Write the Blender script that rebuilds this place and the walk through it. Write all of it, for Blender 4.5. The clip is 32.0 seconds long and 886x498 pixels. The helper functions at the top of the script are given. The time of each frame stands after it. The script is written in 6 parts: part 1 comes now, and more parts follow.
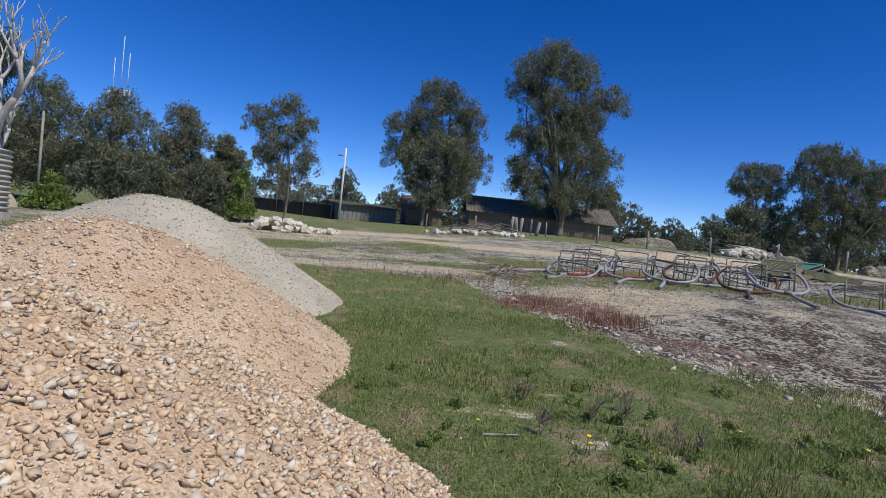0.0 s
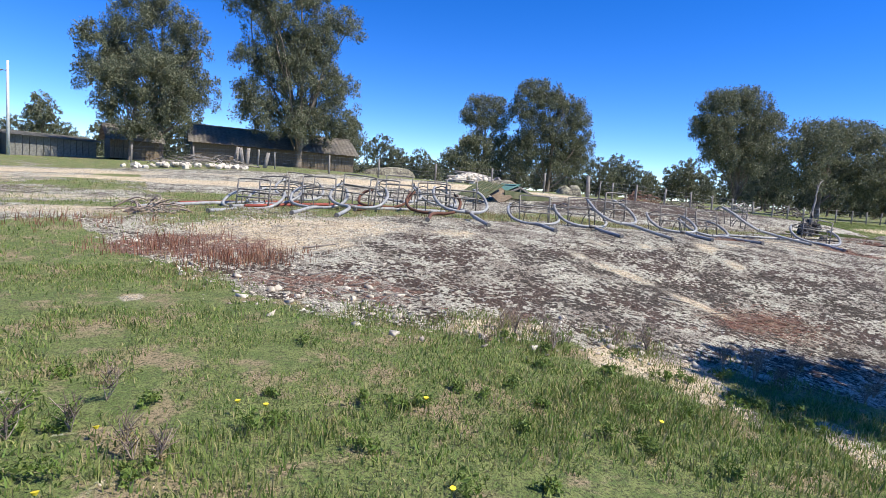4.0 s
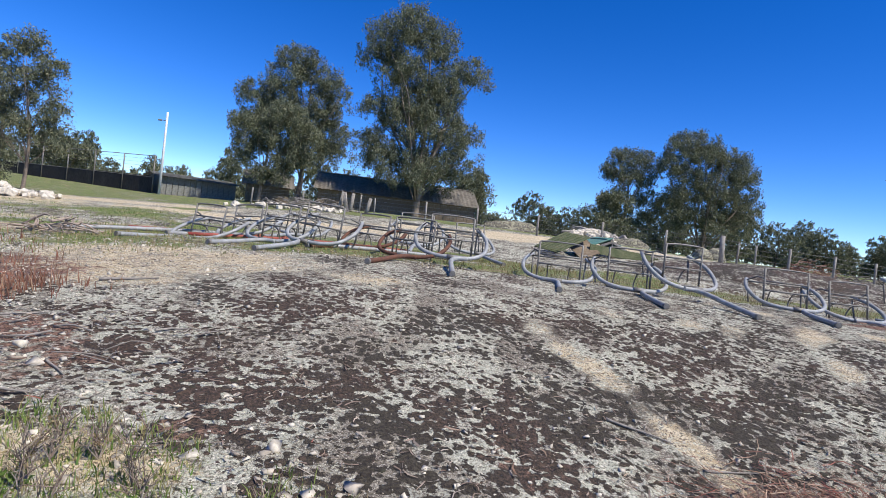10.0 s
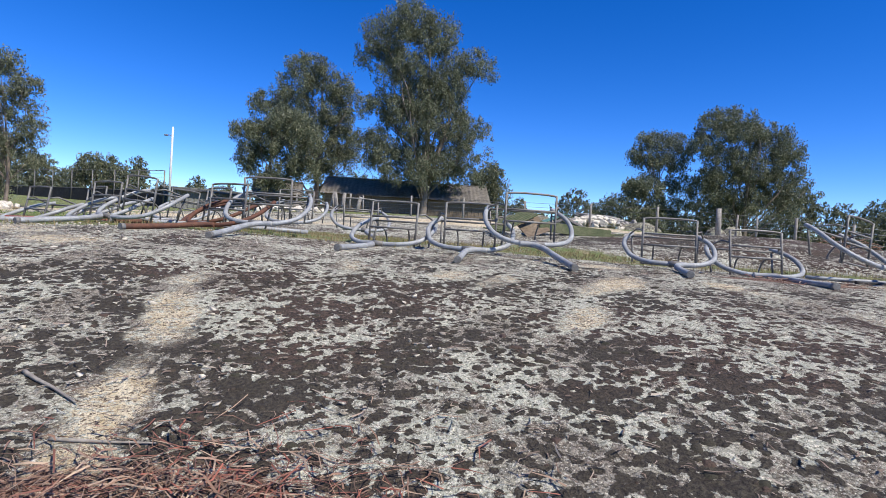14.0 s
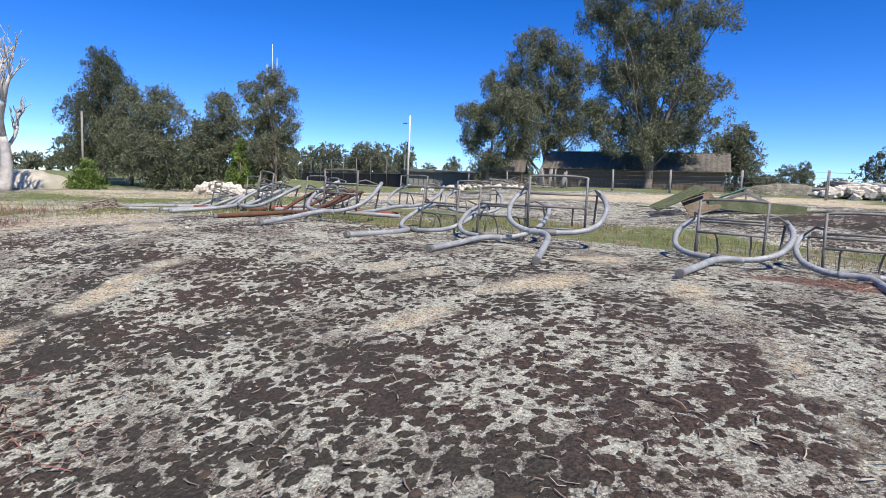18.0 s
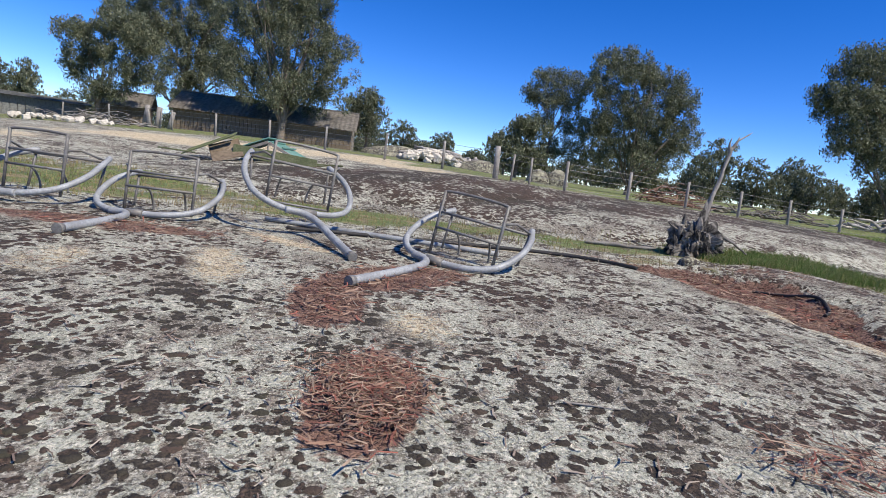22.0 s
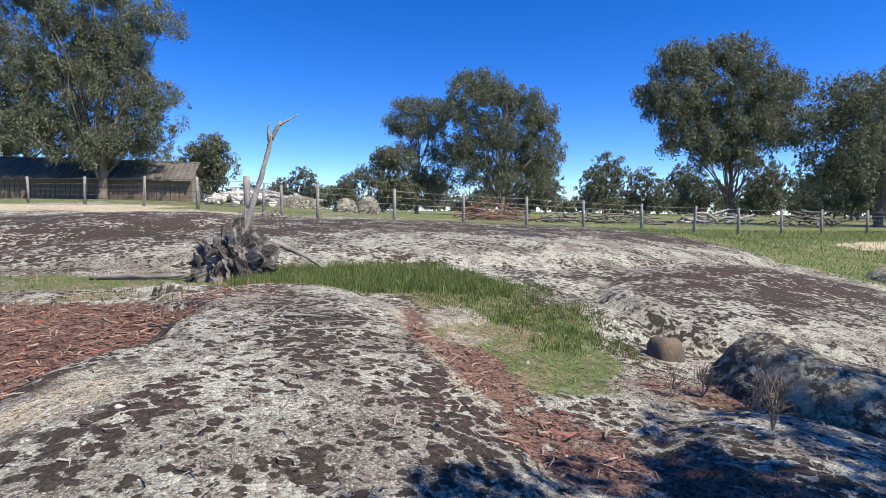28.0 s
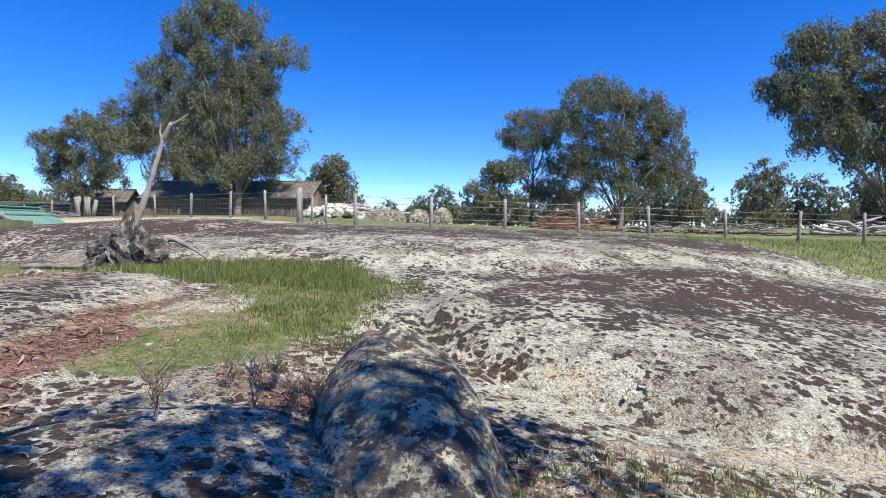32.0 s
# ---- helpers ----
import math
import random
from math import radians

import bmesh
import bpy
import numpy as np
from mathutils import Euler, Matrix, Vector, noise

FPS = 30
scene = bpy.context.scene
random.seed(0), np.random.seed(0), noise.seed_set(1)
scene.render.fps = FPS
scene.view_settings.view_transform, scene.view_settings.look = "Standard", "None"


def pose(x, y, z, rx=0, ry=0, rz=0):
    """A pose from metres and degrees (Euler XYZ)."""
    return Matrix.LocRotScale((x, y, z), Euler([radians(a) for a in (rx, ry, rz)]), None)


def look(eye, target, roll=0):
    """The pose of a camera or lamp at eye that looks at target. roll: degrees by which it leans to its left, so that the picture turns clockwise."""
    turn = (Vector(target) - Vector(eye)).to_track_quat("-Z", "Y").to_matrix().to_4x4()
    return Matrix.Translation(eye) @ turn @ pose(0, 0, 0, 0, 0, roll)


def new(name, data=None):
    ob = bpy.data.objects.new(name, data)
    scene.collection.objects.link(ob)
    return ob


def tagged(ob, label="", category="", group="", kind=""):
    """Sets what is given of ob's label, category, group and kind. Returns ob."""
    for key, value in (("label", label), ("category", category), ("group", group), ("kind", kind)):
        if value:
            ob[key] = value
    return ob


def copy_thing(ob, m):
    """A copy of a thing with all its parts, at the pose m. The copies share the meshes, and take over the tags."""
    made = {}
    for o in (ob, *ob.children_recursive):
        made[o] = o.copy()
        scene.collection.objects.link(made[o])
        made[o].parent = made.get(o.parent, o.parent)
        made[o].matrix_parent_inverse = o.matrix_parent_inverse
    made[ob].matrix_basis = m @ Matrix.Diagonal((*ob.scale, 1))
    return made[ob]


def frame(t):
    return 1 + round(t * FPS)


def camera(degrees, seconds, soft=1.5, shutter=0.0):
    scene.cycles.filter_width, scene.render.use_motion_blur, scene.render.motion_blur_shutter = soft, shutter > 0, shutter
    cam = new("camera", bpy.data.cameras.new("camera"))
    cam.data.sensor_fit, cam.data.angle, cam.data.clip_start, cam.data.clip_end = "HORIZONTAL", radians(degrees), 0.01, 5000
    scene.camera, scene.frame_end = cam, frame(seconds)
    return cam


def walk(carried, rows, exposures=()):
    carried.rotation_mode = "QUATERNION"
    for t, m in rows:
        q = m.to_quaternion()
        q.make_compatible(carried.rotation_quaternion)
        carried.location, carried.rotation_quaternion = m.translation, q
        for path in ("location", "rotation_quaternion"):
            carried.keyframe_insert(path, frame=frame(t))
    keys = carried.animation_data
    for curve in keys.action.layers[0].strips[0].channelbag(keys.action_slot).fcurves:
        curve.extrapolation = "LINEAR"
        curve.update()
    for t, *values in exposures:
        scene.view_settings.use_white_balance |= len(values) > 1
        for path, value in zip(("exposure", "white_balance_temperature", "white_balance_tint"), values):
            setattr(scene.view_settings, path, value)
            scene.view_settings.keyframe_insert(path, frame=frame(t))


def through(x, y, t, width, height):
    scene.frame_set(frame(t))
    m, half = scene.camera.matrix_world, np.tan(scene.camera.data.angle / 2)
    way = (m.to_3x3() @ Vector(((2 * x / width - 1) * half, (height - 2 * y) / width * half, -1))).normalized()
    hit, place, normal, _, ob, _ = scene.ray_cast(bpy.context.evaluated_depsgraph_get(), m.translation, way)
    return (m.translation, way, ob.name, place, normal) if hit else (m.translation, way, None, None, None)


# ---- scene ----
cam = camera(77.0, 32.0, soft=0.6)
PATH = [
    (0, (0.297, 0.806, 1.719), (0.749, 4.778, 1.579), 6.04),
    (0.5, (0.580, 0.838, 1.767), (1.181, 4.790, 1.615), 5.41),
    (1, (0.843, 0.905, 1.842), (1.677, 4.813, 1.666), 7.18),
    (1.5, (0.969, 1.017, 1.833), (2.255, 4.801, 1.660), 8.45),
    (2, (1.032, 1.142, 1.869), (2.601, 4.816, 1.668), 6.66),
    (2.5, (1.305, 1.402, 1.759), (3.163, 4.934, 1.496), 4.08),
    (4.5, (3.085, 2.031, 1.619), (5.106, 5.446, 1.114), 4.31),
    (5, (3.447, 2.326, 1.501), (5.044, 5.948, 0.925), 2.18),
    (5.5, (3.684, 2.401, 1.591), (4.712, 6.205, 0.909), 2.60),
    (6, (3.967, 2.403, 1.624), (3.748, 6.376, 1.214), 3.84),
    (6.5, (4.348, 2.650, 1.630), (3.731, 6.598, 1.447), 4.24),
    (7, (4.710, 2.801, 1.664), (4.439, 6.791, 1.726), 4.60),
    (7.5, (5.145, 2.754, 1.618), (5.836, 6.692, 1.739), 3.15),
    (8, (5.545, 2.797, 1.609), (6.842, 6.577, 1.426), 4.48),
    (8.5, (5.961, 2.997, 1.610), (7.434, 6.711, 1.413), 7.15),
    (9, (6.304, 2.982, 1.619), (7.470, 6.805, 1.471), 5.93),
    (9.5, (6.725, 3.125, 1.560), (7.712, 6.996, 1.369), 4.90),
    (10, (7.098, 3.344, 1.575), (8.045, 7.228, 1.429), 6.81),
    (10.5, (7.404, 3.445, 1.475), (7.904, 7.413, 1.538), 5.11),
    (11, (7.816, 3.675, 1.415), (8.290, 7.643, 1.590), -0.07),
    (11.5, (8.353, 3.821, 1.208), (9.842, 7.527, 1.421), 1.07),
    (12, (9.097, 3.845, 1.081), (11.224, 7.226, 1.288), 3.61),
    (12.5, (9.854, 3.934, 1.038), (12.271, 7.113, 1.270), 7.03),
    (13, (10.357, 3.837, 1.060), (12.634, 7.116, 1.317), 5.59),
    (13.5, (10.790, 3.858, 1.085), (12.244, 7.579, 1.291), 3.47),
    (14, (11.156, 3.909, 1.171), (11.668, 7.873, 1.042), 3.62),
    (14.5, (11.467, 3.883, 1.186), (10.738, 7.815, 1.098), 1.46),
    (16.5, (13.212, 4.205, 1.327), (12.738, 8.174, 1.197), 3.54),
    (17, (13.701, 4.198, 1.440), (13.826, 8.190, 1.230), 4.75),
    (17.5, (14.078, 4.190, 1.506), (14.026, 8.176, 1.183), 4.44),
    (18, (14.436, 4.242, 1.537), (13.125, 7.998, 1.117), 2.39),
    (18.5, (14.827, 4.299, 1.563), (12.905, 7.775, 1.090), -0.06),
    (19, (15.363, 4.350, 1.592), (13.514, 7.870, 1.154), -0.03),
    (19.5, (15.947, 4.532, 1.599), (14.958, 8.378, 1.120), 4.42),
    (20, (16.583, 4.359, 1.694), (15.922, 8.284, 1.298), 2.91),
    (20.5, (17.179, 4.389, 1.724), (16.903, 8.358, 1.315), 6.64),
    (21, (17.867, 4.471, 1.816), (18.314, 8.438, 1.579), 8.01),
    (21.5, (18.288, 4.528, 1.733), (19.194, 8.409, 1.391), 9.46),
    (22, (18.670, 4.637, 1.694), (19.486, 8.512, 1.124), 7.17),
    (22.5, (19.207, 4.758, 1.647), (20.068, 8.609, 0.992), 3.47),
    (23, (19.711, 4.896, 1.669), (20.375, 8.761, 0.881), 2.18),
    (23.5, (20.195, 5.013, 1.777), (20.942, 8.858, 0.968), 1.63),
    (24, (20.654, 5.088, 1.802), (21.341, 8.999, 1.319), -0.09),
    (24.5, (21.178, 5.214, 1.786), (21.412, 9.204, 1.622), 0.85),
    (25, (21.751, 5.285, 1.784), (22.004, 9.276, 1.691), 0.29),
    (25.5, (22.279, 5.268, 1.806), (22.735, 9.238, 1.623), 1.06),
    (27.5, (24.244, 5.416, 1.669), (25.073, 9.321, 1.421), -1.03),
    (28, (24.820, 5.324, 1.648), (26.013, 9.133, 1.384), 0.68),
    (28.5, (25.254, 5.228, 1.586), (26.745, 8.923, 1.240), 2.26),
    (29, (25.769, 5.143, 1.579), (27.074, 8.895, 1.110), 2.06),
    (29.5, (26.173, 4.982, 1.581), (27.556, 8.706, 1.106), 1.21),
    (30, (26.661, 4.909, 1.536), (27.664, 8.749, 1.039), 1.25),
    (30.5, (27.117, 4.795, 1.481), (28.098, 8.661, 1.181), 0.87),
    (31, (27.576, 4.834, 1.439), (28.186, 8.761, 0.991), 2.11),
    (31.5, (28.035, 4.956, 1.459), (28.384, 8.928, 1.130), 3.32),
    (32, (28.386, 5.130, 1.372), (28.500, 9.126, 1.224), 0.32),
]
walk(cam, [(t, look(eye, target, roll)) for t, eye, target, roll in PATH], exposures=[(0, 0.02, 6560, 10), (1, 0.1, 6600, 10), (2.5, 0.62, 6700, 10), (4.5, 0.88, 6740, 10), (6, 0.92, 6780, 10), (7.5, 0.62, 6620, 10), (10, 0.58, 6580, 10), (12, 0.5, 6480, 10), (14, 0.62, 6540, 10), (17, 0.66, 6620, 10), (20, 0.56, 6680, 10), (21, 0.5, 6660, 10), (23, 0.6, 6700, 10), (25, 0.66, 6700, 10), (28, 0.78, 6760, 10), (30, 0.96, 6790, 10), (32, 0.9, 6740, 10)])

# ---- light ----
SUN = Vector((0.50, -0.52, 0.98)).normalized()
world = bpy.data.worlds.new("sky")
scene.world = world
world.use_nodes = True
wn = world.node_tree
sky = wn.nodes.new("ShaderNodeTexSky")
sky.sky_type = "NISHITA"
sky.sun_disc = False
sky.sun_elevation = math.asin(SUN.z)
sky.sun_rotation = math.atan2(SUN.x, SUN.y)
sky.altitude = 4500
sky.dust_density = 0.35
sky.air_density = 1.0
sky.ozone_density = 3.0
deep = wn.nodes.new("ShaderNodeHueSaturation")
deep.inputs["Saturation"].default_value = 1.36
deep.inputs["Hue"].default_value = 0.515
wn.links.new(sky.outputs[0], deep.inputs["Color"])
wn.links.new(deep.outputs[0], wn.nodes["Background"].inputs[0])
wn.nodes["Background"].inputs[1].default_value = 0.142
lamp = bpy.data.lights.new("sun", "SUN")
lamp.energy, lamp.angle, lamp.color = 4.0, radians(0.55), (1.0, 0.96, 0.88)
sun = new("sun", lamp)
sun.rotation_euler = SUN.to_track_quat("Z", "Y").to_euler()

# ---- materials ----
def material(name, rough=0.8, metal=0.0):
    m = bpy.data.materials.new(name)
    m.use_nodes = True
    b = m.node_tree.nodes["Principled BSDF"]
    b.inputs["Roughness"].default_value = rough
    b.inputs["Metallic"].default_value = metal
    b.inputs["Specular IOR Level"].default_value = 0.3
    return m, m.node_tree, b


def node(nt, kind, **inputs):
    n = nt.nodes.new(kind)
    for k, v in inputs.items():
        n.inputs[k].default_value = v
    return n


def where(nt):
    return nt.nodes.new("ShaderNodeTexCoord").outputs["Object"]


def noise_at(nt, co, scale, detail=4.0, rough=0.6, warp=0.0):
    n = node(nt, "ShaderNodeTexNoise", Scale=scale, Detail=detail, Roughness=rough, Distortion=warp)
    nt.links.new(co, n.inputs["Vector"])
    return n.outputs["Fac"]


def step(nt, value, low, high, a=0.0, b=1.0):
    n = nt.nodes.new("ShaderNodeMapRange")
    n.interpolation_type = "SMOOTHSTEP"
    for i, v in ((1, low), (2, high), (3, a), (4, b)):
        n.inputs[i].default_value = v
    nt.links.new(value, n.inputs[0])
    return n.outputs[0]


def calc(nt, op, a, b):
    n = nt.nodes.new("ShaderNodeMath")
    n.operation = op
    for i, v in enumerate((a, b)):
        if isinstance(v, (int, float)):
            n.inputs[i].default_value = v
        else:
            nt.links.new(v, n.inputs[i])
    return n.outputs[0]


def blend(nt, fac, a, b):
    n = nt.nodes.new("ShaderNodeMix")
    n.data_type = "RGBA"
    if isinstance(fac, (int, float)):
        n.inputs[0].default_value = fac
    else:
        nt.links.new(fac, n.inputs[0])
    for i, v in ((6, a), (7, b)):
        if isinstance(v, tuple):
            n.inputs[i].default_value = (*v, 1)
        else:
            nt.links.new(v, n.inputs[i])
    return n.outputs[2]


def relief(nt, b, height, strength=0.5, distance=0.02):
    n = node(nt, "ShaderNodeBump", Strength=strength, Distance=distance)
    nt.links.new(height, n.inputs["Height"])
    nt.links.new(n.outputs[0], b.inputs["Normal"])


def two_tone(name, a, b_col, scale, rough=0.8, metal=0.0, bump=0.3, fine=None, low=0.35, high=0.65, dist=0.01):
    m, nt, b = material(name, rough, metal)
    co = where(nt)
    big = noise_at(nt, co, scale)
    small = noise_at(nt, co, fine or scale * 9, 3.0)
    col = blend(nt, step(nt, big, low, high), a, b_col)
    dark = blend(nt, 0.6, col, (a[0] * 0.5, a[1] * 0.5, a[2] * 0.5))
    nt.links.new(blend(nt, step(nt, small, 0.35, 0.6), dark, col), b.inputs["Base Color"])
    relief(nt, b, small, bump, dist)
    return m


def by_piece(name, colours, rough=0.8, scale=20.0, per="Random", bump=0.3, through=0.0, grime=0.45):
    """A material whose colour differs from piece to piece (islands of one mesh, or objects)."""
    m, nt, b = material(name, rough)
    if per == "Random":
        rnd = nt.nodes.new("ShaderNodeObjectInfo").outputs["Random"]
    else:
        rnd = nt.nodes.new("ShaderNodeNewGeometry").outputs["Random Per Island"]
    ramp = nt.nodes.new("ShaderNodeValToRGB")
    ramp.color_ramp.elements[0].color = (*colours[0], 1)
    ramp.color_ramp.elements[1].color = (*colours[-1], 1)
    for i, c in enumerate(colours[1:-1]):
        ramp.color_ramp.elements.new((i + 1) / (len(colours) - 1)).color = (*c, 1)
    nt.links.new(rnd, ramp.inputs[0])
    co = where(nt)
    n = noise_at(nt, co, scale, 3.0)
    dark = blend(nt, grime, ramp.outputs[0], (0.02, 0.02, 0.015))
    nt.links.new(blend(nt, step(nt, n, 0.3, 0.6), dark, ramp.outputs[0]), b.inputs["Base Color"])
    if bump:
        relief(nt, b, n, bump, 0.01)
    if through:
        t = nt.nodes.new("ShaderNodeBsdfTranslucent")
        nt.links.new(ramp.outputs[0], t.inputs[0])
        mix = node(nt, "ShaderNodeMixShader", Fac=through)
        nt.links.new(b.outputs[0], mix.inputs[1])
        nt.links.new(t.outputs[0], mix.inputs[2])
        nt.links.new(mix.outputs[0], nt.nodes["Material Output"].inputs[0])
    return m


def ground_material():
    m, nt, b = material("granite_and_soil", 0.9)
    co = where(nt)
    zone = nt.nodes.new("ShaderNodeAttribute")
    zone.attribute_name = "zone"
    parts = nt.nodes.new("ShaderNodeSeparateColor")
    nt.links.new(zone.outputs["Color"], parts.inputs[0])
    edge = noise_at(nt, co, 2.2, 6.0, 0.7)
    fine = noise_at(nt, co, 45.0, 4.0, 0.7)
    mid = noise_at(nt, co, 9.0, 5.0, 0.65)
    # bare granite with pale lichen and dark moss cushions
    wide = noise_at(nt, co, 0.55, 4.0, 0.6)
    rock = blend(nt, step(nt, wide, 0.35, 0.65), (0.275, 0.228, 0.175), (0.385, 0.335, 0.262))
    rock = blend(nt, step(nt, fine, 0.42, 0.54), (0.115, 0.095, 0.07), rock)
    speck = noise_at(nt, co, 24.0, 6.0, 0.75)
    rock = blend(nt, step(nt, speck, 0.52, 0.55), rock, (0.085, 0.066, 0.05))
    lichen = noise_at(nt, co, 5.5, 8.0, 0.75, 0.3)
    crust = calc(nt, "MULTIPLY", step(nt, lichen, 0.46, 0.49), step(nt, noise_at(nt, co, 1.1, 5.0, 0.6), 0.40, 0.50, 0.12, 1.0))
    rock = blend(nt, crust, rock, blend(nt, step(nt, fine, 0.40, 0.55), (0.22, 0.21, 0.155), (0.52, 0.51, 0.40)))
    leafy = noise_at(nt, co, 70.0, 3.0, 0.7)
    green = calc(nt, "MULTIPLY", step(nt, noise_at(nt, co, 2.6, 6.0, 0.7), 0.50, 0.60), step(nt, leafy, 0.44, 0.52))
    rock = blend(nt, calc(nt, "MULTIPLY", green, 0.75), rock, (0.43, 0.425, 0.33))
    rock = blend(nt, calc(nt, "MULTIPLY", step(nt, leafy, 0.57, 0.61), 0.8), rock, (0.66, 0.61, 0.50))
    rock = blend(nt, calc(nt, "MULTIPLY", step(nt, leafy, 0.40, 0.36), 0.75), rock, (0.075, 0.06, 0.048))
    pale = noise_at(nt, co, 34.0, 6.0, 0.8)
    rock = blend(nt, calc(nt, "MULTIPLY", step(nt, pale, 0.545, 0.575), crust), rock, (0.78, 0.72, 0.58))
    warp = nt.nodes.new("ShaderNodeMixRGB")
    warp.blend_type = "ADD"
    warp.inputs[0].default_value = 0.16
    jitter = node(nt, "ShaderNodeTexNoise", Scale=5.0, Detail=4.0)
    nt.links.new(co, jitter.inputs["Vector"])
    nt.links.new(co, warp.inputs[1])
    nt.links.new(jitter.outputs["Color"], warp.inputs[2])
    cells = node(nt, "ShaderNodeTexVoronoi", Scale=13.0, Randomness=1.0)
    nt.links.new(warp.outputs[0], cells.inputs["Vector"])
    size = calc(nt, "ADD", step(nt, noise_at(nt, co, 1.5, 5.0), 0.38, 0.62, -0.03, 0.37), calc(nt, "MULTIPLY", zone.outputs["Alpha"], 0.57))
    moss = calc(nt, "SUBTRACT", size, cells.outputs["Distance"])
    mossy = step(nt, calc(nt, "ADD", moss, calc(nt, "MULTIPLY", calc(nt, "ADD", calc(nt, "SUBTRACT", mid, 0.5), calc(nt, "MULTIPLY", calc(nt, "SUBTRACT", speck, 0.5), 0.9)), 0.85)), 0.0, 0.04)
    clear = step(nt, calc(nt, "ADD", parts.outputs[1], calc(nt, "MULTIPLY", calc(nt, "SUBTRACT", edge, 0.5), 0.9)), 0.25, 0.5, 1.0, 0.0)
    mossy = calc(nt, "MULTIPLY", mossy, clear)
    dark = blend(nt, step(nt, wide, 0.42, 0.56), (0.085, 0.072, 0.05), (0.13, 0.082, 0.058))
    dark = blend(nt, step(nt, fine, 0.4, 0.65), (0.04, 0.031, 0.023), dark)
    rock = blend(nt, mossy, rock, dark)
    # pale sand and weathered granite
    sandy = blend(nt, step(nt, mid, 0.35, 0.65), (0.55, 0.43, 0.26), (0.74, 0.63, 0.44))
    sandy = blend(nt, step(nt, fine, 0.36, 0.48), (0.25, 0.19, 0.13), sandy)
    sandy = blend(nt, step(nt, speck, 0.56, 0.59), sandy, (0.13, 0.095, 0.065))
    sand_fac = step(nt, calc(nt, "ADD", parts.outputs[1], calc(nt, "ADD", calc(nt, "MULTIPLY", calc(nt, "SUBTRACT", edge, 0.5), 1.1), calc(nt, "MULTIPLY", calc(nt, "SUBTRACT", speck, 0.5), 2.2))), 0.44, 0.56)
    col = blend(nt, sand_fac, rock, sandy)
    # turf
    turf = blend(nt, step(nt, mid, 0.35, 0.65), (0.13, 0.185, 0.05), (0.225, 0.26, 0.085))
    turf = blend(nt, step(nt, edge, 0.50, 0.62), turf, (0.35, 0.275, 0.16))
    turf = blend(nt, step(nt, fine, 0.35, 0.55), (0.08, 0.085, 0.035), turf)
    turf_fac = step(nt, calc(nt, "ADD", parts.outputs[0], calc(nt, "MULTIPLY", calc(nt, "SUBTRACT", edge, 0.5), 1.0)), 0.42, 0.58)
    col = blend(nt, turf_fac, col, turf)
    litter = blend(nt, step(nt, mid, 0.35, 0.65), (0.18, 0.09, 0.064), (0.34, 0.205, 0.145))
    litter = blend(nt, step(nt, fine, 0.38, 0.55), (0.05, 0.025, 0.018), litter)
    lit_fac = step(nt, calc(nt, "ADD", parts.outputs[2], calc(nt, "MULTIPLY", calc(nt, "SUBTRACT", mid, 0.5), 0.9)), 0.42, 0.58)
    col = blend(nt, lit_fac, col, litter)
    nt.links.new(col, b.inputs["Base Color"])
    high = calc(nt, "ADD", calc(nt, "MULTIPLY", mossy, 0.6), calc(nt, "ADD", fine, calc(nt, "MULTIPLY", mid, 0.8)))
    relief(nt, b, high, 1.0, 0.035)
    return m


GROUND = ground_material()


def boulder_material():
    m, nt, b = material("lichened_granite", 0.9)
    co = where(nt)
    fine = noise_at(nt, co, 40.0, 4.0, 0.7)
    wide = noise_at(nt, co, 1.4, 5.0, 0.6)
    rock = blend(nt, step(nt, fine, 0.35, 0.62), (0.12, 0.105, 0.075), (0.33, 0.30, 0.22))
    rock = blend(nt, step(nt, noise_at(nt, co, 9.0, 8.0, 0.8), 0.49, 0.56), rock, (0.46, 0.44, 0.30))
    moss = step(nt, noise_at(nt, co, 13.0, 8.0, 0.75), 0.47, 0.51)
    moss = calc(nt, "MULTIPLY", moss, step(nt, wide, 0.34, 0.50))
    rock = blend(nt, moss, rock, (0.06, 0.05, 0.042))
    nt.links.new(rock, b.inputs["Base Color"])
    relief(nt, b, calc(nt, "ADD", fine, calc(nt, "MULTIPLY", wide, 2.0)), 0.7, 0.03)
    return m


BOULDER = boulder_material()
PIPE = two_tone("worn_grey_paint", (0.40, 0.405, 0.40), (0.28, 0.28, 0.275), 6.0, 0.55, 0.1, 0.1, dist=0.003)
STEEL = two_tone("dull_galvanised_steel", (0.26, 0.25, 0.23), (0.17, 0.15, 0.13), 9.0, 0.6, 0.3, 0.1, dist=0.003)
RUST = two_tone("rusted_steel", (0.17, 0.075, 0.045), (0.11, 0.055, 0.04), 12.0, 0.8, 0.1, 0.3, dist=0.003)
REDPAINT = two_tone("faded_red_paint", (0.38, 0.07, 0.05), (0.22, 0.07, 0.05), 8.0, 0.6, 0.0, 0.2, dist=0.003)
WOOD = two_tone("weathered_grey_timber", (0.34, 0.305, 0.26), (0.20, 0.175, 0.15), 3.0, 0.9, 0.0, 0.5, 30.0)
POST = two_tone("split_fence_timber", (0.36, 0.33, 0.29), (0.25, 0.22, 0.19), 3.0, 0.9, 0.0, 0.5, 30.0)
DARKWOOD = two_tone("dark_stained_boards", (0.17, 0.125, 0.082), (0.26, 0.20, 0.14), 1.2, 0.85, 0.0, 0.3)
